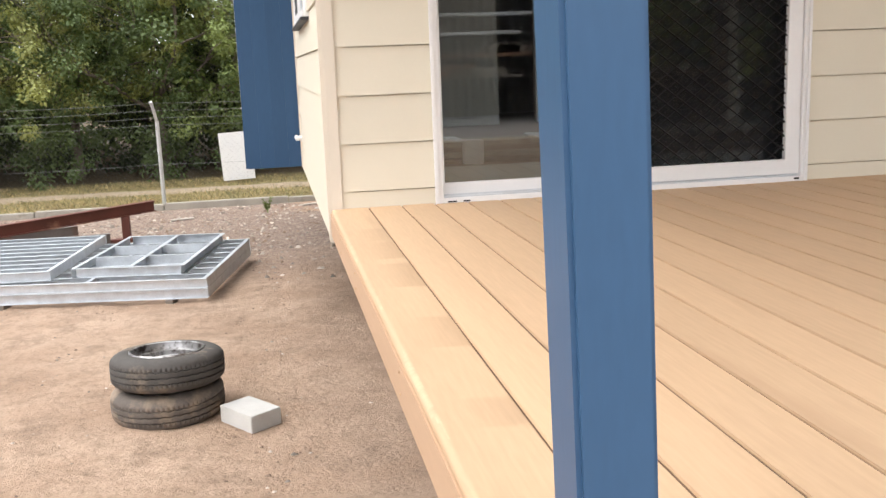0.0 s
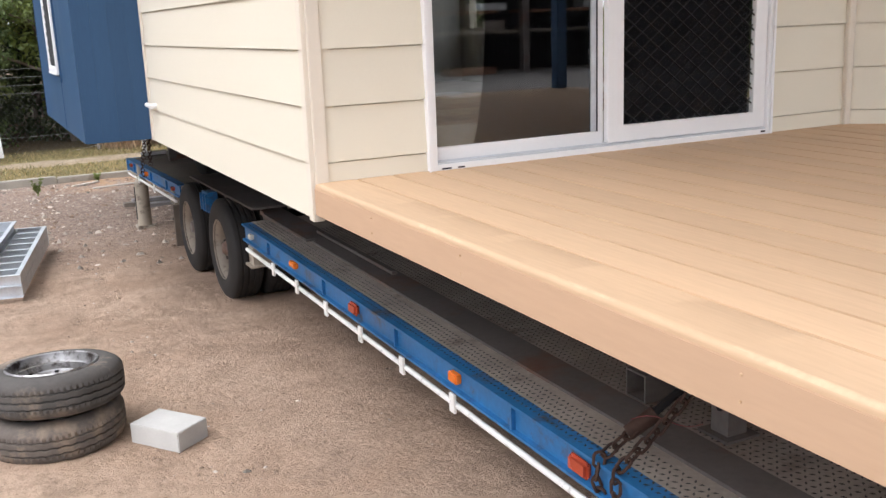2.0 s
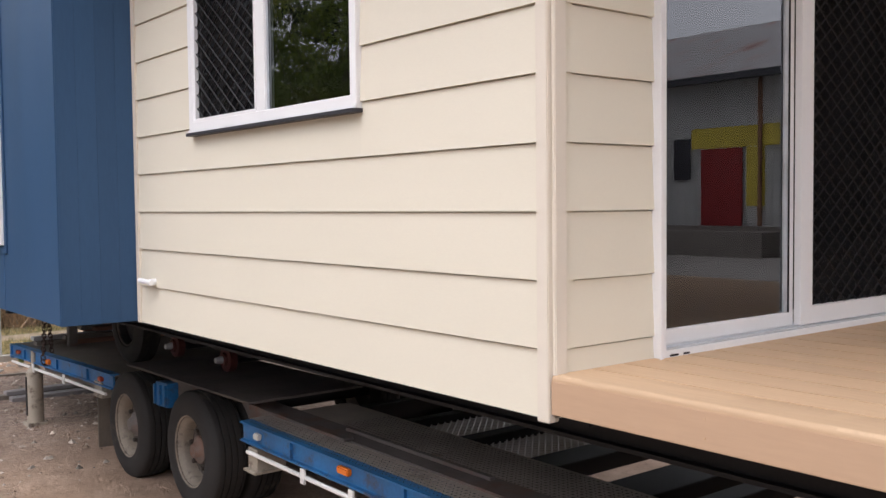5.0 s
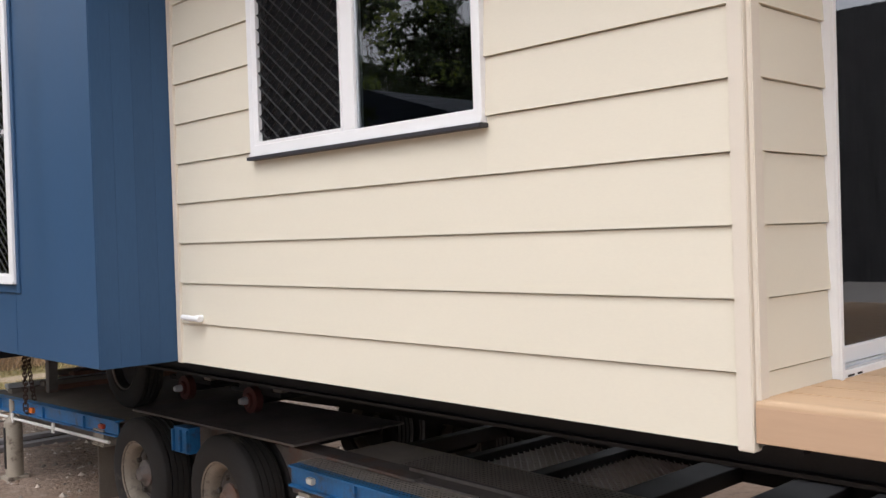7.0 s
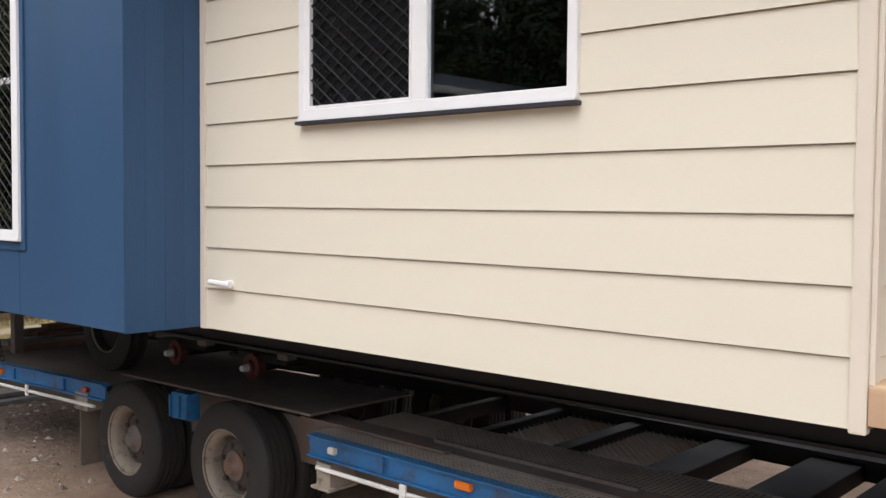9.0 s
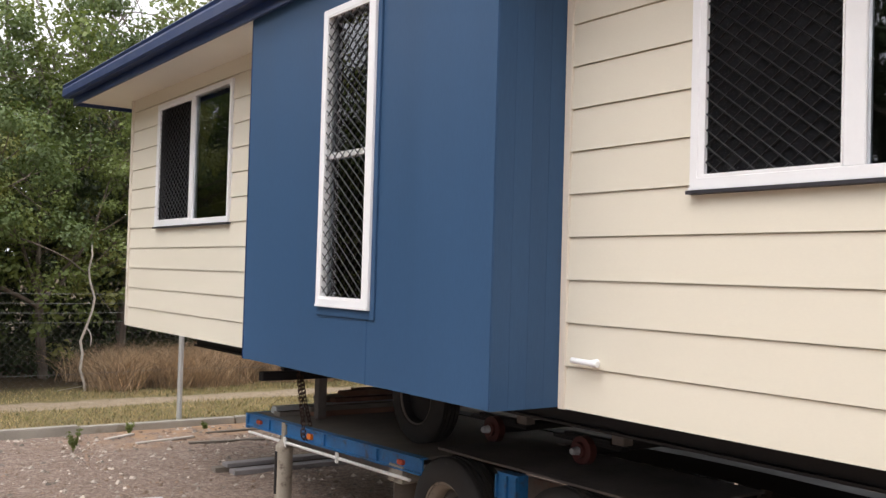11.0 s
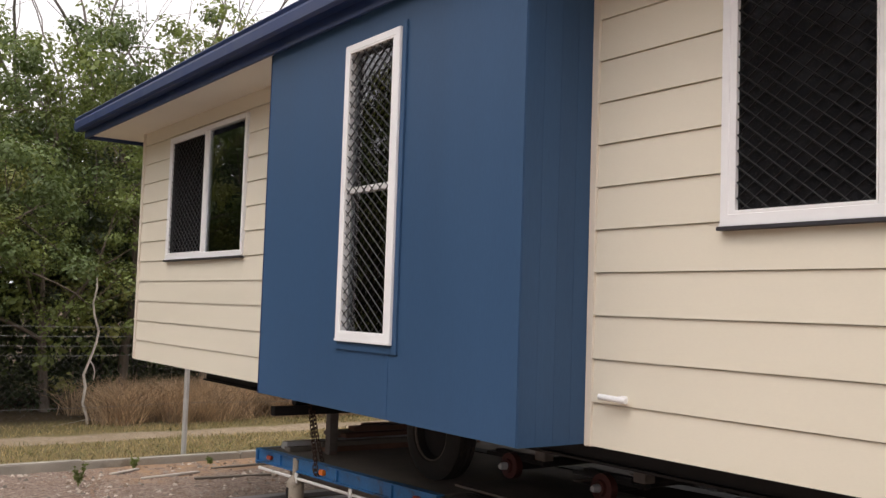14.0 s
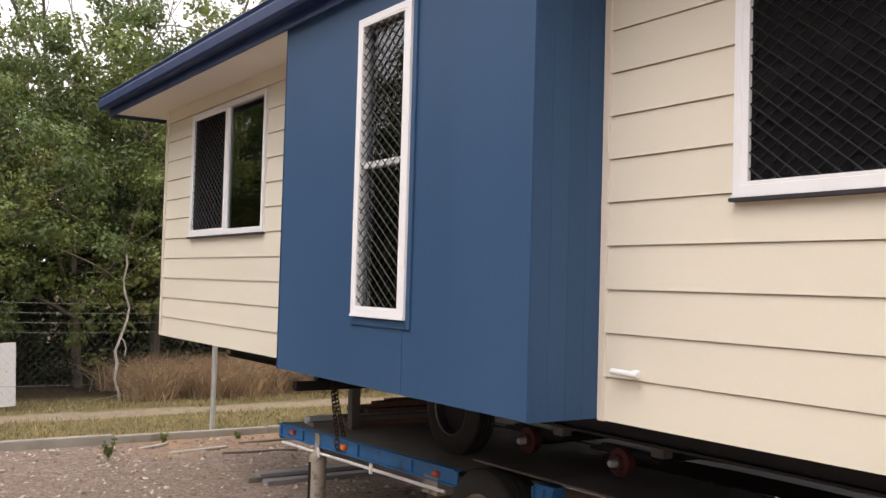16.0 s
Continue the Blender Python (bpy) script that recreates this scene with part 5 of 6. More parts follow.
# ---- kerb, fence, sign ----
KY = 11.85
kerb = tagged(empty("kerb", (0, KY, height(0, KY))), "low weathered concrete kerb between gravel and grass", "kerb", kind="structure")
kerb_bm = boxes((-0.995, 0.995, -0.07, 0.07, -0.1, 0.10), bevel=0.012)
kerb_me = part("kerb_stone", kerb_bm, KERBC, kerb)
kerb_rnd = random.Random(3)
for i in range(12):
    x = -9 + 2 * i
    ob = kerb_me if i == 0 else new("kerb_stone", kerb_me.data)
    ob.parent = kerb
    ob.location = (x, kerb_rnd.uniform(-0.012, 0.012), kerb_rnd.uniform(-0.015, 0.01))
    ob.rotation_euler = (0, kerb_rnd.uniform(-0.006, 0.006), kerb_rnd.uniform(-0.008, 0.008))

FY = 12.15
FZ = height(0, FY)
fence = tagged(empty("fence", (0, FY, FZ)), "wire fence on galvanised pipe posts with barbed strands on top", "fence")


def fpart(name, bm, material, label="", smooth=True):
    ob = part(name, bm, material, fence, label, smooth)
    ob.matrix_parent_inverse = Matrix.Translation((0, -FY, -FZ))
    return ob


for x in (-8.85, -5.45, -2.03, 1.36, 4.76, 8.16, 11.56):
    bm = bmesh.new()
    rod(bm, (x, FY, FZ - 0.05), (x, FY, FZ + 1.42), 0.034, 12)
    rod(bm, (x, FY, FZ + 1.41), (x - 0.05, FY - 0.16, FZ + 1.74), 0.027, 10)
    fpart("post", bm, GALVD, "galvanised pipe post with an angled top")


def strand(y_off, z, r, barbs):
    bm = bmesh.new()
    prev = None
    for i in range(58):
        x = -8.85 + 0.4 * i
        q = (x, FY + y_off, FZ + z - 0.03 * math.sin(math.pi * (((x + 2.03) / 3.4) % 1.0)))
        if prev:
            rod(bm, prev, q, r, 4)
            if barbs:
                for b in range(3):
                    c = Vector(prev).lerp(Vector(q), (b + 0.5) / 3)
                    rod(bm, c + Vector((0.004, 0, -0.018)), c + Vector((-0.004, 0, 0.018)), 0.0016, 3)
        prev = q
    return bm


for y_off, z in ((-0.15, 1.72), (-0.10, 1.60), (-0.04, 1.48)):
    fpart("barbed_wire", strand(y_off, z, 0.0022, True), WIRE, "barbed wire strand")
for z in (1.36, 0.72, 0.06):
    fpart("tension_wire", strand(0, z, 0.002, False), WIRE)
bm = bars(bmesh.new(), -8.85, 14, FZ + 0.05, FZ + 1.36, 0.10, 0.10, 0.0005)
bmesh.ops.translate(bm, vec=(0, FY + 0.03, 0), verts=bm.verts)
tagged(fpart("chain_link_mesh", bm, WIRE, "fine chain link mesh", False), kind="stuff")

sign = tagged(part("blank_sign", boxes((-0.31, 0.31, -0.004, 0.004, -0.47, 0.47), bevel=0.002), SIGNW), "blank white rectangular sheet sign standing on the grass", "sign")
sign.matrix_basis = pose(-0.895, 15.05, 0.375, 3, -2.5, 0)
part("stake", boxes((-0.24, -0.21, 0.006, 0.03, -0.60, 0.3), bevel=0.002), OLDWOOD, sign)
part("stake", boxes((0.21, 0.24, 0.006, 0.03, -0.60, 0.3), bevel=0.002), OLDWOOD, sign)


# ---- plants ----
def leaf_mesh(name, centres, per, spread, size, rng, flat=0.5, droop=0.2, material=LEAF1, core=0.0):
    """Many small folded leaves round the given twig ends."""
    c = np.repeat(np.asarray(centres), per, axis=0)
    n = len(c)
    d = rng.normal(size=(n, 3))
    d /= np.linalg.norm(d, axis=1)[:, None]
    rad = rng.uniform(0.15, 1, size=(n, 1)) ** 0.6
    spr = np.repeat(np.asarray(spread).reshape(-1, 1) * np.ones((len(centres), 1)), per, axis=0)
    p = c + d * rad * spr * np.array((1, 1, 0.75))
    nrm = d * 0.9 + rng.normal(size=(n, 3)) * 0.42 + np.array((0, 0, flat))
    nrm /= np.linalg.norm(nrm, axis=1)[:, None]
    t = np.cross(nrm, rng.normal(size=(n, 3)))
    t /= np.linalg.norm(t, axis=1)[:, None] + 1e-9
    b = np.cross(nrm, t)
    s = size * rng.uniform(0.6, 1.35, size=(n, 1))
    tip = p + t * s - np.array((0, 0, 1)) * s * droop
    v = np.stack([p - t * s * 0.25, p + b * s * 0.42 + t * s * 0.3, tip, p - b * s * 0.42 + t * s * 0.3], 1).reshape(-1, 3)
    i = np.arange(n)[:, None] * 4
    f = i + np.array((0, 1, 2, 3))
    me = bpy.data.meshes.new(name)
    me.from_pydata(v.tolist(), [], f.tolist())
    me.materials.append(material)
    return me


def branch(bm, a, way, length, r, rng, depth, ends, bend=0.35, split=3, min_r=0.006, segs=4, taper=0.86):
    """A tapering limb that bends and divides; its ends are gathered."""
    p, d = Vector(a), Vector(way).normalized()
    for i in range(segs):
        q = p + d * length / segs
        r2 = r * taper
        rod(bm, p, q, r, 6 if r > 0.03 else 4, r2)
        p, r = q, r2
        d = (d + Vector(rng.normal(size=3)) * bend * 0.35).normalized()
    if depth == 0 or r < min_r:
        ends.append(tuple(p))
        return
    for k in range(split):
        nd = (d + Vector(rng.normal(size=3)) * 0.55 + Vector((0, 0, 0.12))).normalized()
        branch(bm, p, nd, length * rng.uniform(0.62, 0.88), r * rng.uniform(0.66, 0.86), rng, depth - 1, ends, bend, split, min_r, segs, taper)
    if depth > 1:
        ends.append(tuple(p))


def tree(seed, h, spread, leaf_mat, per=70, size=0.085, trunk_r=0.11, label=""):
    rng = np.random.default_rng(seed)
    bm, ends = bmesh.new(), []
    top = Vector((rng.uniform(-0.2, 0.2), rng.uniform(-0.2, 0.2), h * 0.3))
    rod(bm, (0, 0, -0.15), top * 0.5 + Vector((0.06, 0, 0)), trunk_r, 9, trunk_r * 0.85)
    rod(bm, top * 0.5 + Vector((0.06, 0, 0)), top, trunk_r * 0.85, 9, trunk_r * 0.7)
    for k in range(5):
        a = 2 * math.pi * k / 5 + rng.uniform(-0.4, 0.4)
        branch(bm, top * rng.uniform(0.7, 1.0), (math.cos(a) * spread, math.sin(a) * spread, rng.uniform(0.5, 1.3)), h * 0.27, trunk_r * 0.5, rng, 3, ends)
    branch(bm, top, (0.1, 0, 1), h * 0.3, trunk_r * 0.6, rng, 3, ends)
    root = tagged(empty("tree"), label, "tree", group="trees behind the fence")
    part("trunk", bm, BARK, root, "", True)
    ends = np.array(ends)
    low = ends[rng.integers(0, len(ends), size=len(ends) // 2)] + rng.normal(size=(len(ends) // 2, 3)) * 0.45 - np.array((0, 0, 0.5))
    cs = np.concatenate([ends, low])
    cs = cs[rng.permutation(len(cs))[:int(len(cs) * 0.85)]]
    me = leaf_mesh("crown", cs, int(per * 1.35), rng.uniform(0.24, 0.55, size=len(cs)), size, rng, material=leaf_mat)
    crown = new("crown", me)
    crown.parent = root
    return root


T1 = tree(1, 6.6, 0.95, LEAF1, 150, 0.058, label="leafy green tree with dense small leaves")
T2 = tree(2, 6.0, 1.1, LEAF2, 140, 0.056, label="yellow-green leafy tree with loose foliage")
T3 = tree(3, 6.8, 0.9, LEAF3, 150, 0.06, label="dark green leafy tree with dense foliage")
B1 = tree(4, 7.4, 0.95, LEAF1, 60, 0.085, label="green tree standing deeper in the wood")
B2 = tree(5, 7.0, 1.0, LEAF2, 60, 0.085, label="yellow-green tree standing deeper in the wood")
# Y1's leaf colour is darkened as if backlit, for the window reflections.
Y1 = tree(6, 7.0, 1.0, SHADELEAF, 42, 0.13, label="tall green tree across the yard")
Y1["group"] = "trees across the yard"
place = random.Random(11)
front_row = [(-8.5, 17.2), (-6.2, 16.6), (-4.3, 17.6), (-2.5, 17.4), (-0.7, 18.0), (0.9, 17.6), (2.3, 18.0), (3.8, 17.8), (5.4, 18.2), (7.3, 17.8), (9.5, 18.2), (12, 18.7)]
back_row = [(-10.5, 18), (-7.4, 19.6), (-5.2, 20.2), (-3.2, 19.8), (-1.4, 20.4), (0.4, 19.9), (2.6, 20.8), (4.8, 20.6), (7.0, 21.5), (10, 21.5), (14.5, 20.5), (-12.5, 20), (17, 22)]
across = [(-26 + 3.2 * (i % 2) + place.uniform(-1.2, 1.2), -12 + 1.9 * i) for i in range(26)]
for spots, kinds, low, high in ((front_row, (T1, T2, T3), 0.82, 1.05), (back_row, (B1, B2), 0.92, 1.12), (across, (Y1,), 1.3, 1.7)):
    used = set()
    for i, (x, y) in enumerate(spots):
        k = (i * 7 + i // 3) % len(kinds)
        s = place.uniform(low, high)
        m = Matrix.Translation((x, y, height(x, y))) @ Matrix.Rotation(place.uniform(0, 6.28), 4, "Z") @ Matrix.Diagonal((s, s, s * place.uniform(0.9, 1.1), 1))
        c = kinds[k] if k not in used else copy_thing(kinds[k], Matrix.Identity(4))
        used.add(k)
        c.matrix_basis = m

rng = np.random.default_rng(21)
n = 640
cx = rng.uniform(-14, 14, n)
cs = np.stack([cx, 15.9 + rng.uniform(0, 1.8, n) ** 1.3 + 0.25 * np.sin(cx * 1.7), rng.uniform(-0.1, 3.2, n)], 1)
cs = cs[(cs[:, 0] < -0.3) | (cs[:, 1] > 17.3)]
# Right of x = -0.3 the leaf colour itself carries the canopy's shade.
for keep, leafy, words in ((cs[:, 0] < -0.3, LEAF3, "dense green undergrowth along the edge of the wood"), (cs[:, 0] >= -0.3, SHADELEAF, "green undergrowth behind the dry grass, shade put into its colour")):
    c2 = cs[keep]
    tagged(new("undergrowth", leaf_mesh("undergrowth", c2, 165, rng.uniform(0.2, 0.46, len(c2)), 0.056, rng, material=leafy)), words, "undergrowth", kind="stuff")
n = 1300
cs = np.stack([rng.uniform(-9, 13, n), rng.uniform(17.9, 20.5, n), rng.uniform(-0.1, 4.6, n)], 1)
tagged(new("shaded_undergrowth", leaf_mesh("shaded_undergrowth", cs, 90, rng.uniform(0.3, 0.6, n), 0.075, rng, material=SHADELEAF)), "shrubs under the trees, their shade put into the leaf colour", "undergrowth", kind="stuff")
n = 2600
cs = np.stack([rng.uniform(-34, 40, n), rng.uniform(22, 27, n), rng.uniform(0, 6.2, n)], 1)
tagged(new("far_wood", leaf_mesh("far_wood", cs, 36, rng.uniform(0.6, 1.1, n), 0.18, rng, material=LEAF3)), "dark dense wood behind the nearer trees", "wood", kind="stuff")


def bare_tree(seed, h, label, r=0.2):
    """A leafless tree: a trunk and a few long ascending limbs that fork sparsely."""
    r0 = np.random.default_rng(seed)
    root = tagged(empty("bare_tree"), label, "dead tree", group="bare trees")
    bm, ends = bmesh.new(), []
    top = Vector((0.05, 0, 1)) * h * 0.38
    rod(bm, (0, 0, -0.2), top, r, 9, r * 0.75)
    part("trunk", bm, DEADWOOD, root, "", True)
    for k in range(5):
        a = 2 * math.pi * k / 5 + r0.uniform(-0.4, 0.4)
        bm = bmesh.new()
        branch(bm, top * r0.uniform(0.8, 1.0), (math.cos(a) * 0.8, math.sin(a) * 0.8, r0.uniform(0.6, 1.3)), h * 0.25, r * 0.5, r0, 4, ends, 0.30, 2, 0.008, 5, 0.90)
        part("limb", bm, DEADWOOD, root, "", True)
    return root


for x, y, h, seed in ((4.4, 23.5, 13.5, 5), (2.0, 23.9, 12.0, 6), (7.4, 25.0, 12.5, 8)):
    b = bare_tree(seed, h, "leafless grey tree with thin spreading branches")
    b.matrix_basis = Matrix.Translation((x, y, height(x, y)))


def swept(pts, r0, r1, n=7):
    """A tapering stick through the given places, in one piece."""
    bm, rings = bmesh.new(), []
    for i, p in enumerate(pts):
        r = r0 + (r1 - r0) * i / (len(pts) - 1)
        rings.append([bm.verts.new((p[0] + r * math.cos(2 * math.pi * k / n), p[1] + r * math.sin(2 * math.pi * k / n), p[2])) for k in range(n)])
    for p, q in zip(rings, rings[1:]):
        for k in range(n):
            bm.faces.new((p[k], p[(k + 1) % n], q[(k + 1) % n], q[k]))
    bm.faces.new(rings[-1])
    bm.faces.new(rings[0][::-1])
    return bm


ob = tagged(empty("dead_sapling"), "pale crooked dead sapling at the wood's edge", "dead sapling")
part("trunk", swept([(0.03, 0, -0.05), (0.02, 0, 0.12), (-0.06, 0, 0.35), (-0.03, 0, 0.6), (-0.07, 0, 0.8), (0.02, 0, 1.05), (0.10, 0, 1.3), (0.13, 0, 1.5), (0.05, 0, 1.75), (0.02, 0, 1.95), (0.07, 0, 2.2), (0.05, 0, 2.4)], 0.026, 0.014), PALEWOOD, ob, "", True)
part("side_branch", swept([(0.02, 0, 1.02), (0.07, -0.01, 0.95), (0.10, -0.01, 0.85), (0.09, 0, 0.72)], 0.016, 0.008), PALEWOOD, ob, "", True)
for way in (-1, 1):
    part("root", swept([(0.03, 0, 0.09), (0.03 + 0.16 * way, -0.04, 0.07), (0.03 + 0.34 * way, -0.08, 0.05), (0.03 + 0.55 * way, -0.1, 0.02)], 0.018, 0.008), PALEWOOD, ob, "", True)
ob.matrix_basis = pose(1.08, 15.75, height(1.08, 15.75))


def blades(name, spots, h, w, rng, lean, material, label, cat):
    """Grass blades as narrow bent strips."""
    n = len(spots)
    a = rng.uniform(0, 2 * math.pi, n)
    hh = h * rng.uniform(0.45, 1.2, n)
    side_v = np.stack([np.cos(a), np.sin(a), np.zeros(n)], 1) * w
    ln = np.stack([rng.normal(size=n), rng.normal(size=n), np.zeros(n)], 1) * lean * hh[:, None]
    base = np.asarray(spots)
    mid_p = base + ln * 0.35 + np.stack([0 * hh, 0 * hh, hh * 0.6], 1)
    tip = base + ln + np.stack([0 * hh, 0 * hh, hh], 1)
    v = np.stack([base - side_v, base + side_v, mid_p + side_v * 0.7, mid_p - side_v * 0.7, tip], 1).reshape(-1, 3)
    i = np.arange(n) * 5
    f = [(k, k + 1, k + 2, k + 3) for k in i] + [(k + 3, k + 2, k + 4) for k in i]
    me = bpy.data.meshes.new(name)
    me.from_pydata(v.tolist(), [], f)
    me.materials.append(material)
    return tagged(new(name, me), label, cat, kind="stuff")


rng = np.random.default_rng(41)


def scatter(n, x0, x1, y0, y1, skip=None):
    x, y = rng.uniform(x0, x1, n), rng.uniform(y0, y1, n)
    if skip is not None:
        keep = ~skip(x, y)
        x, y = x[keep], y[keep]
    return [(a, b, height(a, b) - 0.01) for a, b in zip(x, y)]


def clumps(n, per, x0, x1, y0, y1):
    """Spots gathered in tussocks."""
    c = np.stack([rng.uniform(x0, x1, n), rng.uniform(y0, y1, n)], 1)
    p = np.repeat(c, per, axis=0) + rng.normal(size=(n * per, 2)) * 0.11
    return [(a, b, height(a, b) - 0.02) for a, b in p]


on_track = lambda x, y: np.abs(y - 14.3) < 0.38 + 0.1 * np.sin(x * 2.1)
blades("tall_dry_grass", clumps(300, 80, 1.25, 9, 15.5, 17.4), 0.62, 0.006, rng, 0.85, TALLGRASS, "tall dry straw-coloured grass at the wood's edge", "dry grass")
blades("short_grass", scatter(26000, -9, 9, 12.0, 16.0, on_track), 0.07, 0.005, rng, 0.6, DRYGRASS, "short dry mown grass beyond the fence", "grass")
blades("green_grass", scatter(15000, -9, 9, 12.0, 16.0, on_track), 0.075, 0.005, rng, 0.6, GREENGRASS, "short green grass beyond the fence", "grass")


def weed(x, y, h, seed):
    r0 = np.random.default_rng(seed)
    g = height(x, y)
    bm, ends = bmesh.new(), []
    for k in range(7):
        a = r0.uniform(0, 6.28)
        e = Vector((math.cos(a) * 0.3, math.sin(a) * 0.3, 1)).normalized() * h * r0.uniform(0.6, 1)
        rod(bm, (0, 0, 0), e, 0.004, 4, 0.002)
        ends += [tuple(e * s) for s in (0.4, 0.6, 0.8, 1.0)]
    root = tagged(empty("weed", (x, y, g)), "small green weed growing in the gravel", "weed", group="weeds in the gravel")
    part("stem", bm, LEAF1, root)
    lf = new("leaves", leaf_mesh("leaves", ends, 9, np.full(len(ends), 0.03), 0.024, r0, material=LEAF1))
    lf.parent = root


for i, (x, y, h) in enumerate(((-0.35, 10.7, 0.24), (0.55, 11.6, 0.12), (1.5, 11.6, 0.08))):
    weed(x, y, h, 60 + i)


def stones(name, spots, sizes, label, material=STONE):
    """Irregular small stones half sunk in the soil."""
    vs, fs = [], []
    base = np.array([(1, 0, 0), (0.3, 0.9, 0), (-0.8, 0.55, 0), (-0.8, -0.6, 0), (0.35, -0.9, 0), (0.2, 0.1, 0.75), (-0.35, -0.1, 0.6)])
    tri = [(0, 1, 5), (1, 2, 5), (2, 6, 5), (2, 3, 6), (3, 4, 6), (4, 5, 6), (4, 0, 5)]
    for (x, y, z), s in zip(spots, sizes):
        a = rng.uniform(0, 6.28)
        q = base * rng.uniform(0.65, 1.3, size=base.shape) * s
        c, sn = math.cos(a), math.sin(a)
        k = len(vs)
        vs += [(x + p[0] * c - p[1] * sn, y + p[0] * sn + p[1] * c, z + p[2] - s * 0.1) for p in q]
        fs += [tuple(k + t for t in f) for f in tri]
    me = bpy.data.meshes.new(name)
    me.from_pydata(vs, [], fs)
    me.materials.append(material)
    return tagged(new(name, me), label, "stones", kind="stuff")


sp = scatter(7000, -3.5, 2.2, -3.5, 6.5)
stones("loose_stones", sp, 0.004 + 0.017 * rng.random(len(sp)) ** 6, "scattered small loose stones on the sandy soil")
sp = scatter(9000, -3.5, 2.2, -3.5, 7.5)
stones("soil_clods", sp, 0.005 + 0.015 * rng.random(len(sp)) ** 4, "small dark clods of dry trodden soil", CLOD)
sp = [p for p in scatter(24000, -6, 5, 5.2, 11.75) if rng.random() < (p[1] - 4.6) / 4.0]
half = len(sp) // 2
stones("gravel", sp[:half], 0.010 + 0.045 * rng.random(half) ** 5, "loose pale gravel near the kerb")
stones("dark_gravel", sp[half:], 0.010 + 0.035 * rng.random(len(sp) - half) ** 5, "loose brown gravel near the kerb", CLOD)


# ---- behind and beside the camera: seen in the glass ----
def ribbed(x0, x1, z0, z1, step=0.3, depth=0.03):
    """A corrugated sheet wall in the plane y = 0."""
    bm = bmesh.new()
    n = int((x1 - x0) / step) * 2
    lo, hi = [], []
    for i in range(n + 1):
        x = x0 + (x1 - x0) * i / n
        y = depth if i % 2 else -depth
        lo.append(bm.verts.new((x, y, z0)))
        hi.append(bm.verts.new((x, y, z1)))
    for i in range(n):
        bm.faces.new((lo[i], lo[i + 1], hi[i + 1], hi[i]))
    bmesh.ops.solidify(bm, geom=bm.faces[:], thickness=0.05)
    return bm


shed = tagged(empty("shed"), "white corrugated steel shed with a rusty roof and red door", "shed")
shed.matrix_basis = Matrix.Translation((25, -17, 0.15)) @ Matrix.Rotation(radians(-90), 4, "Z")
part("wall", ribbed(-2.5, 16.1, 0.95, 6.0), SHEDW, shed)
# Added dark wall: it blocks bright sky from the door glass's reflection.
bm = ribbed(-26.1, -2.55, -0.2, 8.0)
bmesh.ops.translate(bm, vec=(0, 0.5, 0), verts=bm.verts)
part("wing_wall", bm, DARKSTEEL, shed, "dark corrugated wall added to keep sky out of the door glass")
part("plinth", boxes((-2.5, 16, -0.4, 0.0, -0.2, 0.94)), mat("grey_brown_render", (0.15, 0.13, 0.115), 0.9), shed)
part("door", boxes((-0.8, 0.8, -0.12, -0.06, 0.95, 3.5), bevel=0.01), SHEDD, shed)
part("door_surround", boxes((-3.4, 1.2, -0.09, -0.05, 3.52, 4.2), (-1.6, -0.95, -0.09, -0.05, 1.6, 3.5)), YELLOW, shed)
bm = boxes((-2.9, 16.5, -0.6, 9, 0, 0.06))
bmesh.ops.rotate(bm, cent=(0, 0, 0), matrix=Matrix.Rotation(radians(20), 3, "X"), verts=bm.verts)
bmesh.ops.translate(bm, vec=(0, 0, 6.0), verts=bm.verts)
part("roof", bm, SHEDR, shed)

part("gutter", boxes((-2.85, 16.4, -0.75, -0.55, 5.62, 5.86), bevel=0.02), FLASH, shed, "dark gutter under the rusty roof")
part("downpipe", boxes((-1.55, -1.43, -0.22, -0.1, 0.95, 5.8), bevel=0.02), REDWOOD, shed, "brown downpipe")
# Black panel on the uncut wall: the doorway's inner darkness as colour.
part("open_doorway", boxes((5.2, 10.5, -0.06, -0.035, 0.95, 4.6)), BLACK, shed, "flat black panel for a dark doorway")
for z in (1.9, 2.7, 3.5):
    part("shelf", boxes((5.6, 10.2, -0.30, -0.07, z, z + 0.06)), GALVD, shed)
part("blue_sheet", boxes((3.9, 5.0, -0.12, -0.06, 1.0, 5.0)), mat("pale_blue_sheet", (0.10, 0.23, 0.33), 0.6, var=0.15), shed, "blue sheet leaning on the wall")
part("dark_window", boxes((1.25, 1.95, -0.09, -0.05, 2.5, 3.9), bevel=0.01), FLASH, shed, "dark window")
part("timber", boxes((3.35, 3.62, -0.30, -0.10, 0.95, 5.2), bevel=0.01), REDWOOD, shed, "brown timber leaning on the wall")
ladder = tagged(empty("ladder"), "white aluminium ladder leaning on the shed wall", "ladder")
lm = shed.matrix_basis @ Matrix.Translation((2.7, -0.62, 0.85)) @ Matrix.Rotation(radians(-8), 4, "X")
for sx in (-1, 1):
    bm = bmesh.new()
    rod(bm, (sx * 0.55, 0, 0), (sx * 0.40, 0, 3.1), 0.035, 8)
    part("side_rail", bm, SIGNW, ladder)
for k in range(7):
    bm = bmesh.new()
    q = 0.35 + 0.42 * k
    w = 0.55 - 0.048 * q
    rod(bm, (-w, 0, q), (w, 0, q), 0.03, 8)
    part("rung", bm, SIGNW, ladder)
ladder.matrix_basis = lm
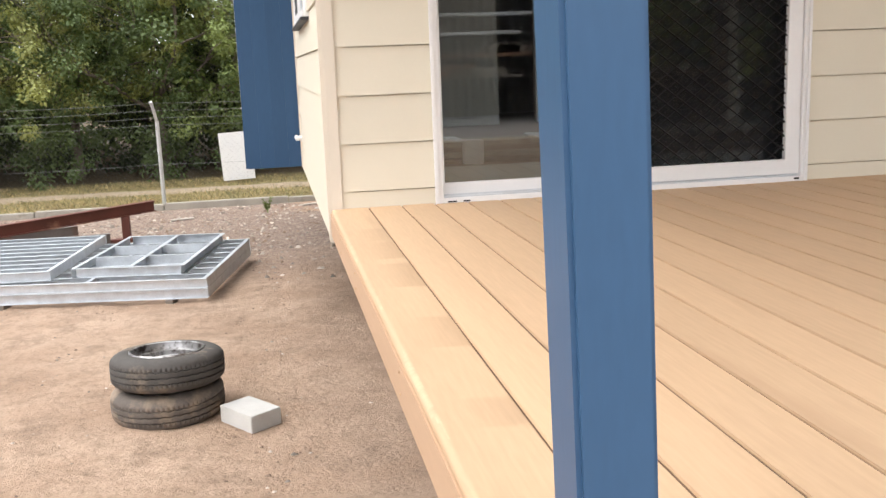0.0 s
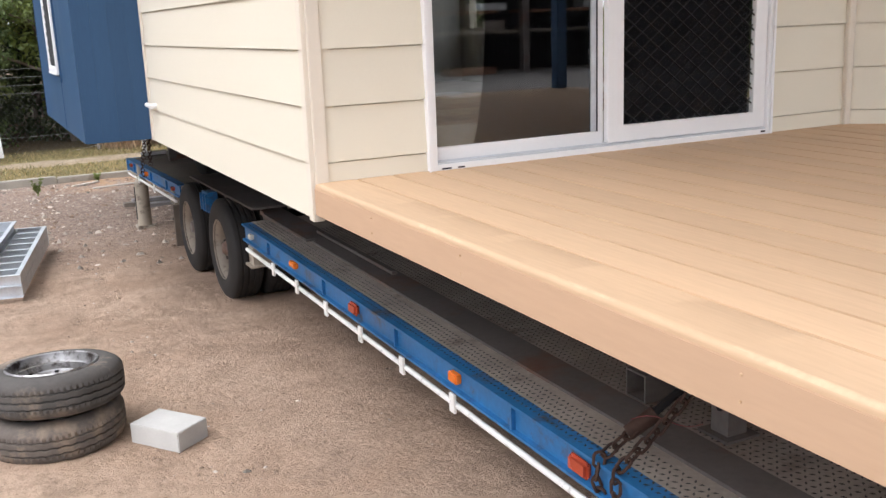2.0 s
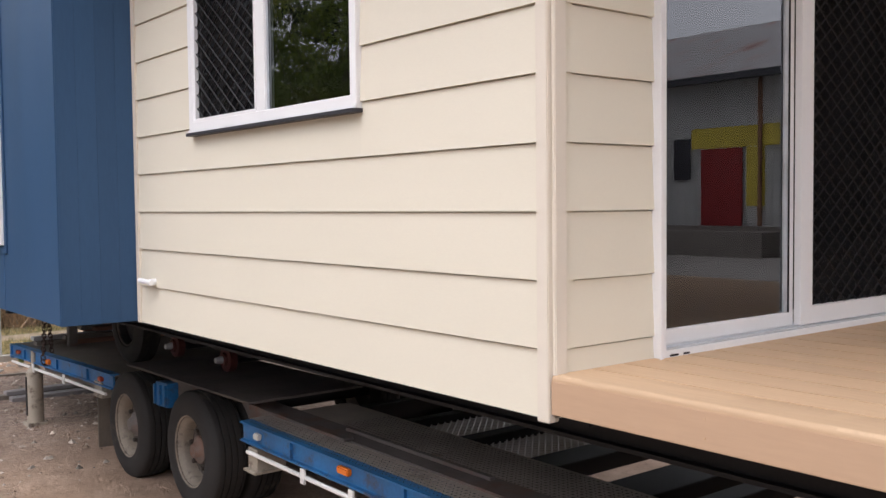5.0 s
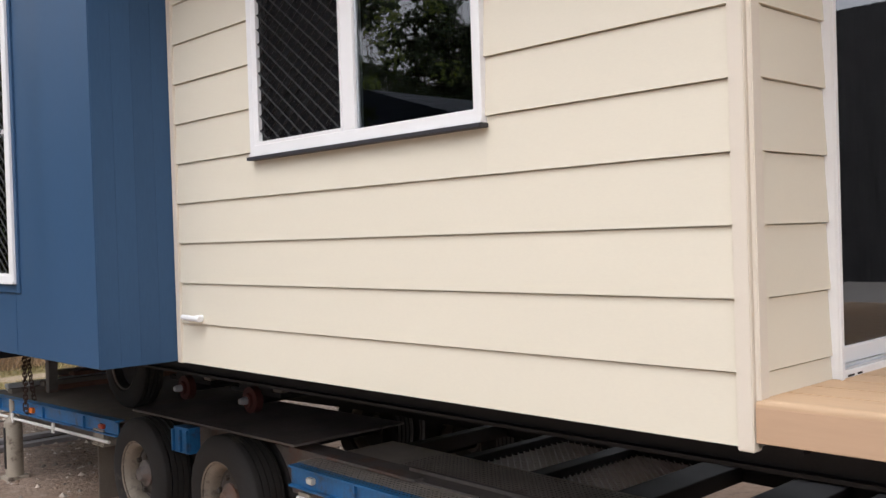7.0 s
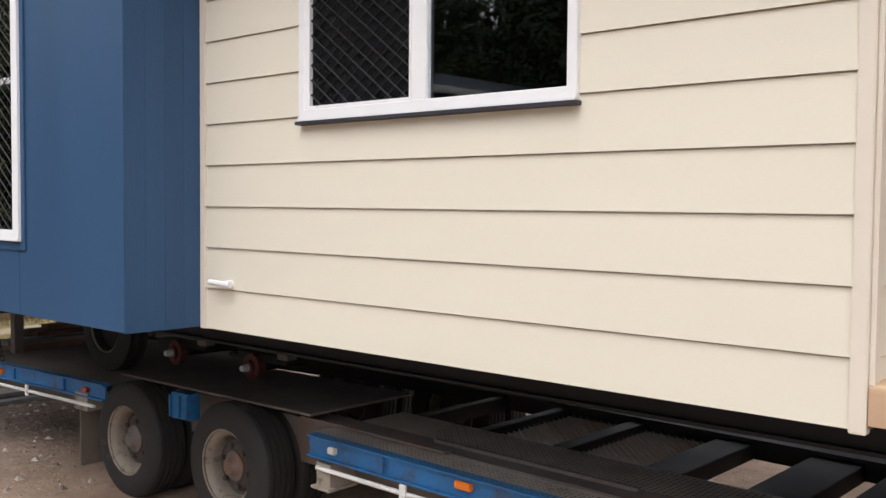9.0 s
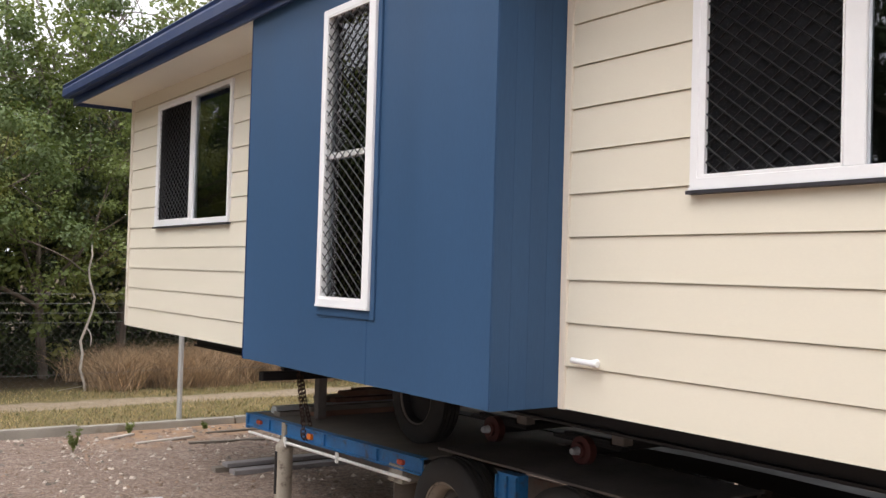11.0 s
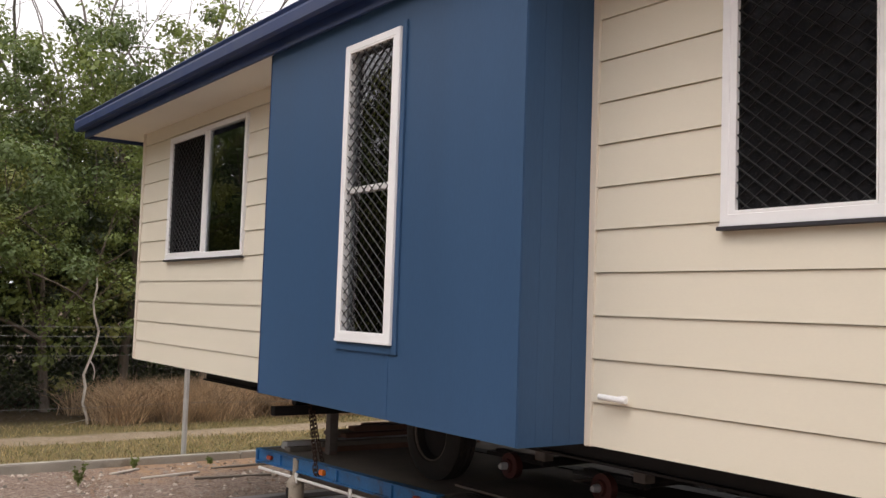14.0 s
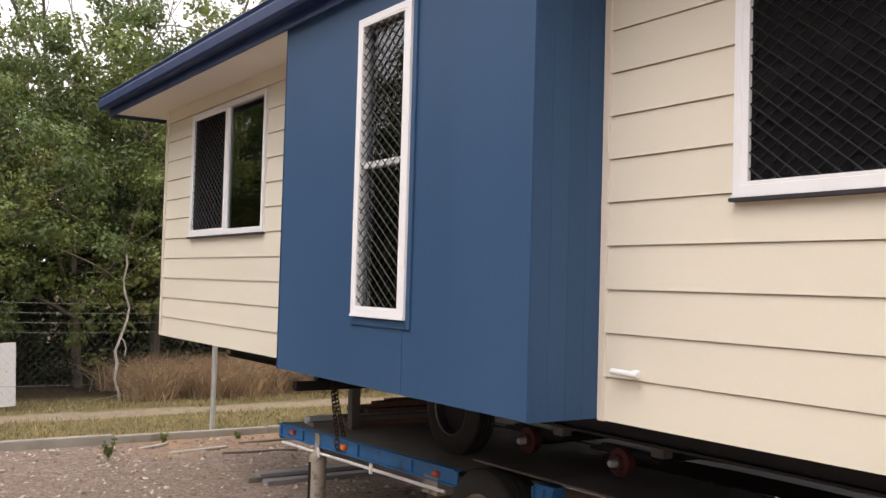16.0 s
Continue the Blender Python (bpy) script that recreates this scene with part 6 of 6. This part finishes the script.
drum = tagged(part("drum", lathe([(0.0, 0.0), (0.28, 0.0), (0.29, 0.02), (0.29, 0.85), (0.27, 0.87), (0.0, 0.86)], 24, False), mat("red_drum_paint", (0.33, 0.035, 0.02), 0.5, var=0.15), None, "", True), "red steel drum standing before the shed", "drum")
drum.matrix_basis = shed.matrix_basis @ Matrix.Translation((5.5, -0.85, 0.80))
tagged(part("loading_step", boxes((-2.5, 16, -1.6, -0.41, -0.2, 0.80), bevel=0.02), mat("worn_concrete_step", (0.16, 0.14, 0.125), 0.9, var=0.2), None), "long low concrete loading step along the shed", "step").matrix_basis = shed.matrix_basis

shed_b = tagged(empty("shed"), "long dark open-fronted steel shed with storage racks", "shed")
shed_b.matrix_basis = Matrix.Translation((4, -27, 0.15))
part("wall", ribbed(-22, 22, 0, 5.0), DARKSTEEL, shed_b)
for x in range(-20, 21, 8):
    part("column", boxes((x - 0.12, x + 0.12, 2.3, 2.54, -0.1, 4.98)), STEELD, shed_b)
part("roof", boxes((-22.5, 22.5, -3.5, 3.0, 5.0, 5.1)), SHEDR, shed_b)
for z, material in ((3.22, GALVD), (2.66, GALVD), (2.0, REDWOOD), (1.35, OLDWOOD)):
    for x in range(-20, 20, 4):
        part("rack_shelf", boxes((x + 0.05, x + 3.95 - 0.4 * ((x // 4 + int(z * 3)) % 3), 1.3, 2.2, z, z + 0.10), bevel=0.01), material, shed_b)
rack_rnd = random.Random(17)
for k in range(26):
    x, z = rack_rnd.uniform(-18, 19), rack_rnd.choice((0.0, 1.45, 2.1))
    part("rack_load", boxes((x, x + rack_rnd.uniform(0.5, 1.8), 1.4, 2.1, z, z + rack_rnd.uniform(0.15, 0.45)), bevel=0.02), (OLDWOOD, GALVD, REDWOOD)[k % 3], shed_b)
for x, y in ((8.5, -9.0), (11.5, -8.0)):
    plank_stack("steel_stack", [(x, x + 2.4, y + 0.15 * i, y + 0.15 * i + 0.13, 0.15 + 0.12 * j, 0.26 + 0.12 * j, (i + j) % 2) for i in range(4) for j in range(2)], (GALV, REDWOOD), "stack of steel and timber lengths in the yard", "steel stack", (x, y, 0.15))

other = tagged(empty("house"), "neighbouring house with a blue-grey roof and pale gutter", "house")
other.matrix_basis = Matrix.Translation((-15.4, 13.9, 0.0))
part("wall", boxes((-5, 5, -2, 2.4, -0.2, 4.05)), DARKSTEEL, other)
bm = bmesh.new()
for y0, y1, za, zb in ((-2.6, 0.1, 4.15, 4.95), (0.1, 2.9, 4.95, 4.15)):
    bm.faces.new([bm.verts.new(q) for q in ((-5.5, y0, za), (5.5, y0, za), (5.5, y1, zb), (-5.5, y1, zb))])
bmesh.ops.solidify(bm, geom=bm.faces[:], thickness=0.10)
part("roof", bm, mat("blue_grey_roof_sheet", (0.10, 0.12, 0.15), 0.5, var=0.1), other)
part("gutter", boxes((-5.5, 5.5, -2.72, -2.58, 4.03, 4.17), bevel=0.02), SHEDW, other, "pale gutter")


# ---- scraps near the kerb ----
for x, y, a, length, material in ((0.75, 10.9, 12, 0.75, PALEWOOD), (1.35, 10.5, -8, 0.9, OLDWOOD), (0.35, 11.35, 30, 0.45, PALEWOOD), (1.9, 11.2, 4, 1.1, OLDWOOD), (-1.6, 10.4, 20, 0.35, PALEWOOD)):
    ob = tagged(part("timber_offcut", boxes((-length / 2, length / 2, -0.03, 0.03, 0, 0.022), bevel=0.003), material), "weathered timber offcut lying on the gravel", "timber offcut", group="offcuts by the kerb")
    ob.matrix_basis = Matrix.Translation((x, y, height(x, y) + 0.004)) @ Matrix.Rotation(radians(a), 4, "Z")

# ---- pieces of walls and deck ----
for course, wall in boards:
    for bm in course:
        hp("weatherboard", bm, CREAM, parent=wall)
x = 0.1630
bm = boxes((0, PITCH - 0.007, YFRONT, -0.002, FLOOR - 0.024, FLOOR), bevel=0.002)
JOINT = mat("dark_brown_joint", (0.15, 0.092, 0.056), 0.9, var=0.3, bump=0.2)
first = hp("deck_board", bm, DECK, parent=deck)
first.location.x = x
while x + 2 * PITCH < HW:
    x += PITCH
    nxt = new("deck_board", first.data)
    nxt.parent, nxt.location.x = deck, x
# Dark brown strips added between the boards so the joints read as lines.
strip_bm = boxes((-0.0075, 0.001, YFRONT + 0.02, -0.01, FLOOR - 0.016, FLOOR - 0.0055))
gap_first = hp("joint_clip", strip_bm, JOINT, parent=deck)
gap_first.location.x = 0.1630
x = 0.1630
while x + 2 * PITCH < HW:
    x += PITCH
    nxt = new("joint_clip", gap_first.data)
    nxt.parent, nxt.location.x = deck, x
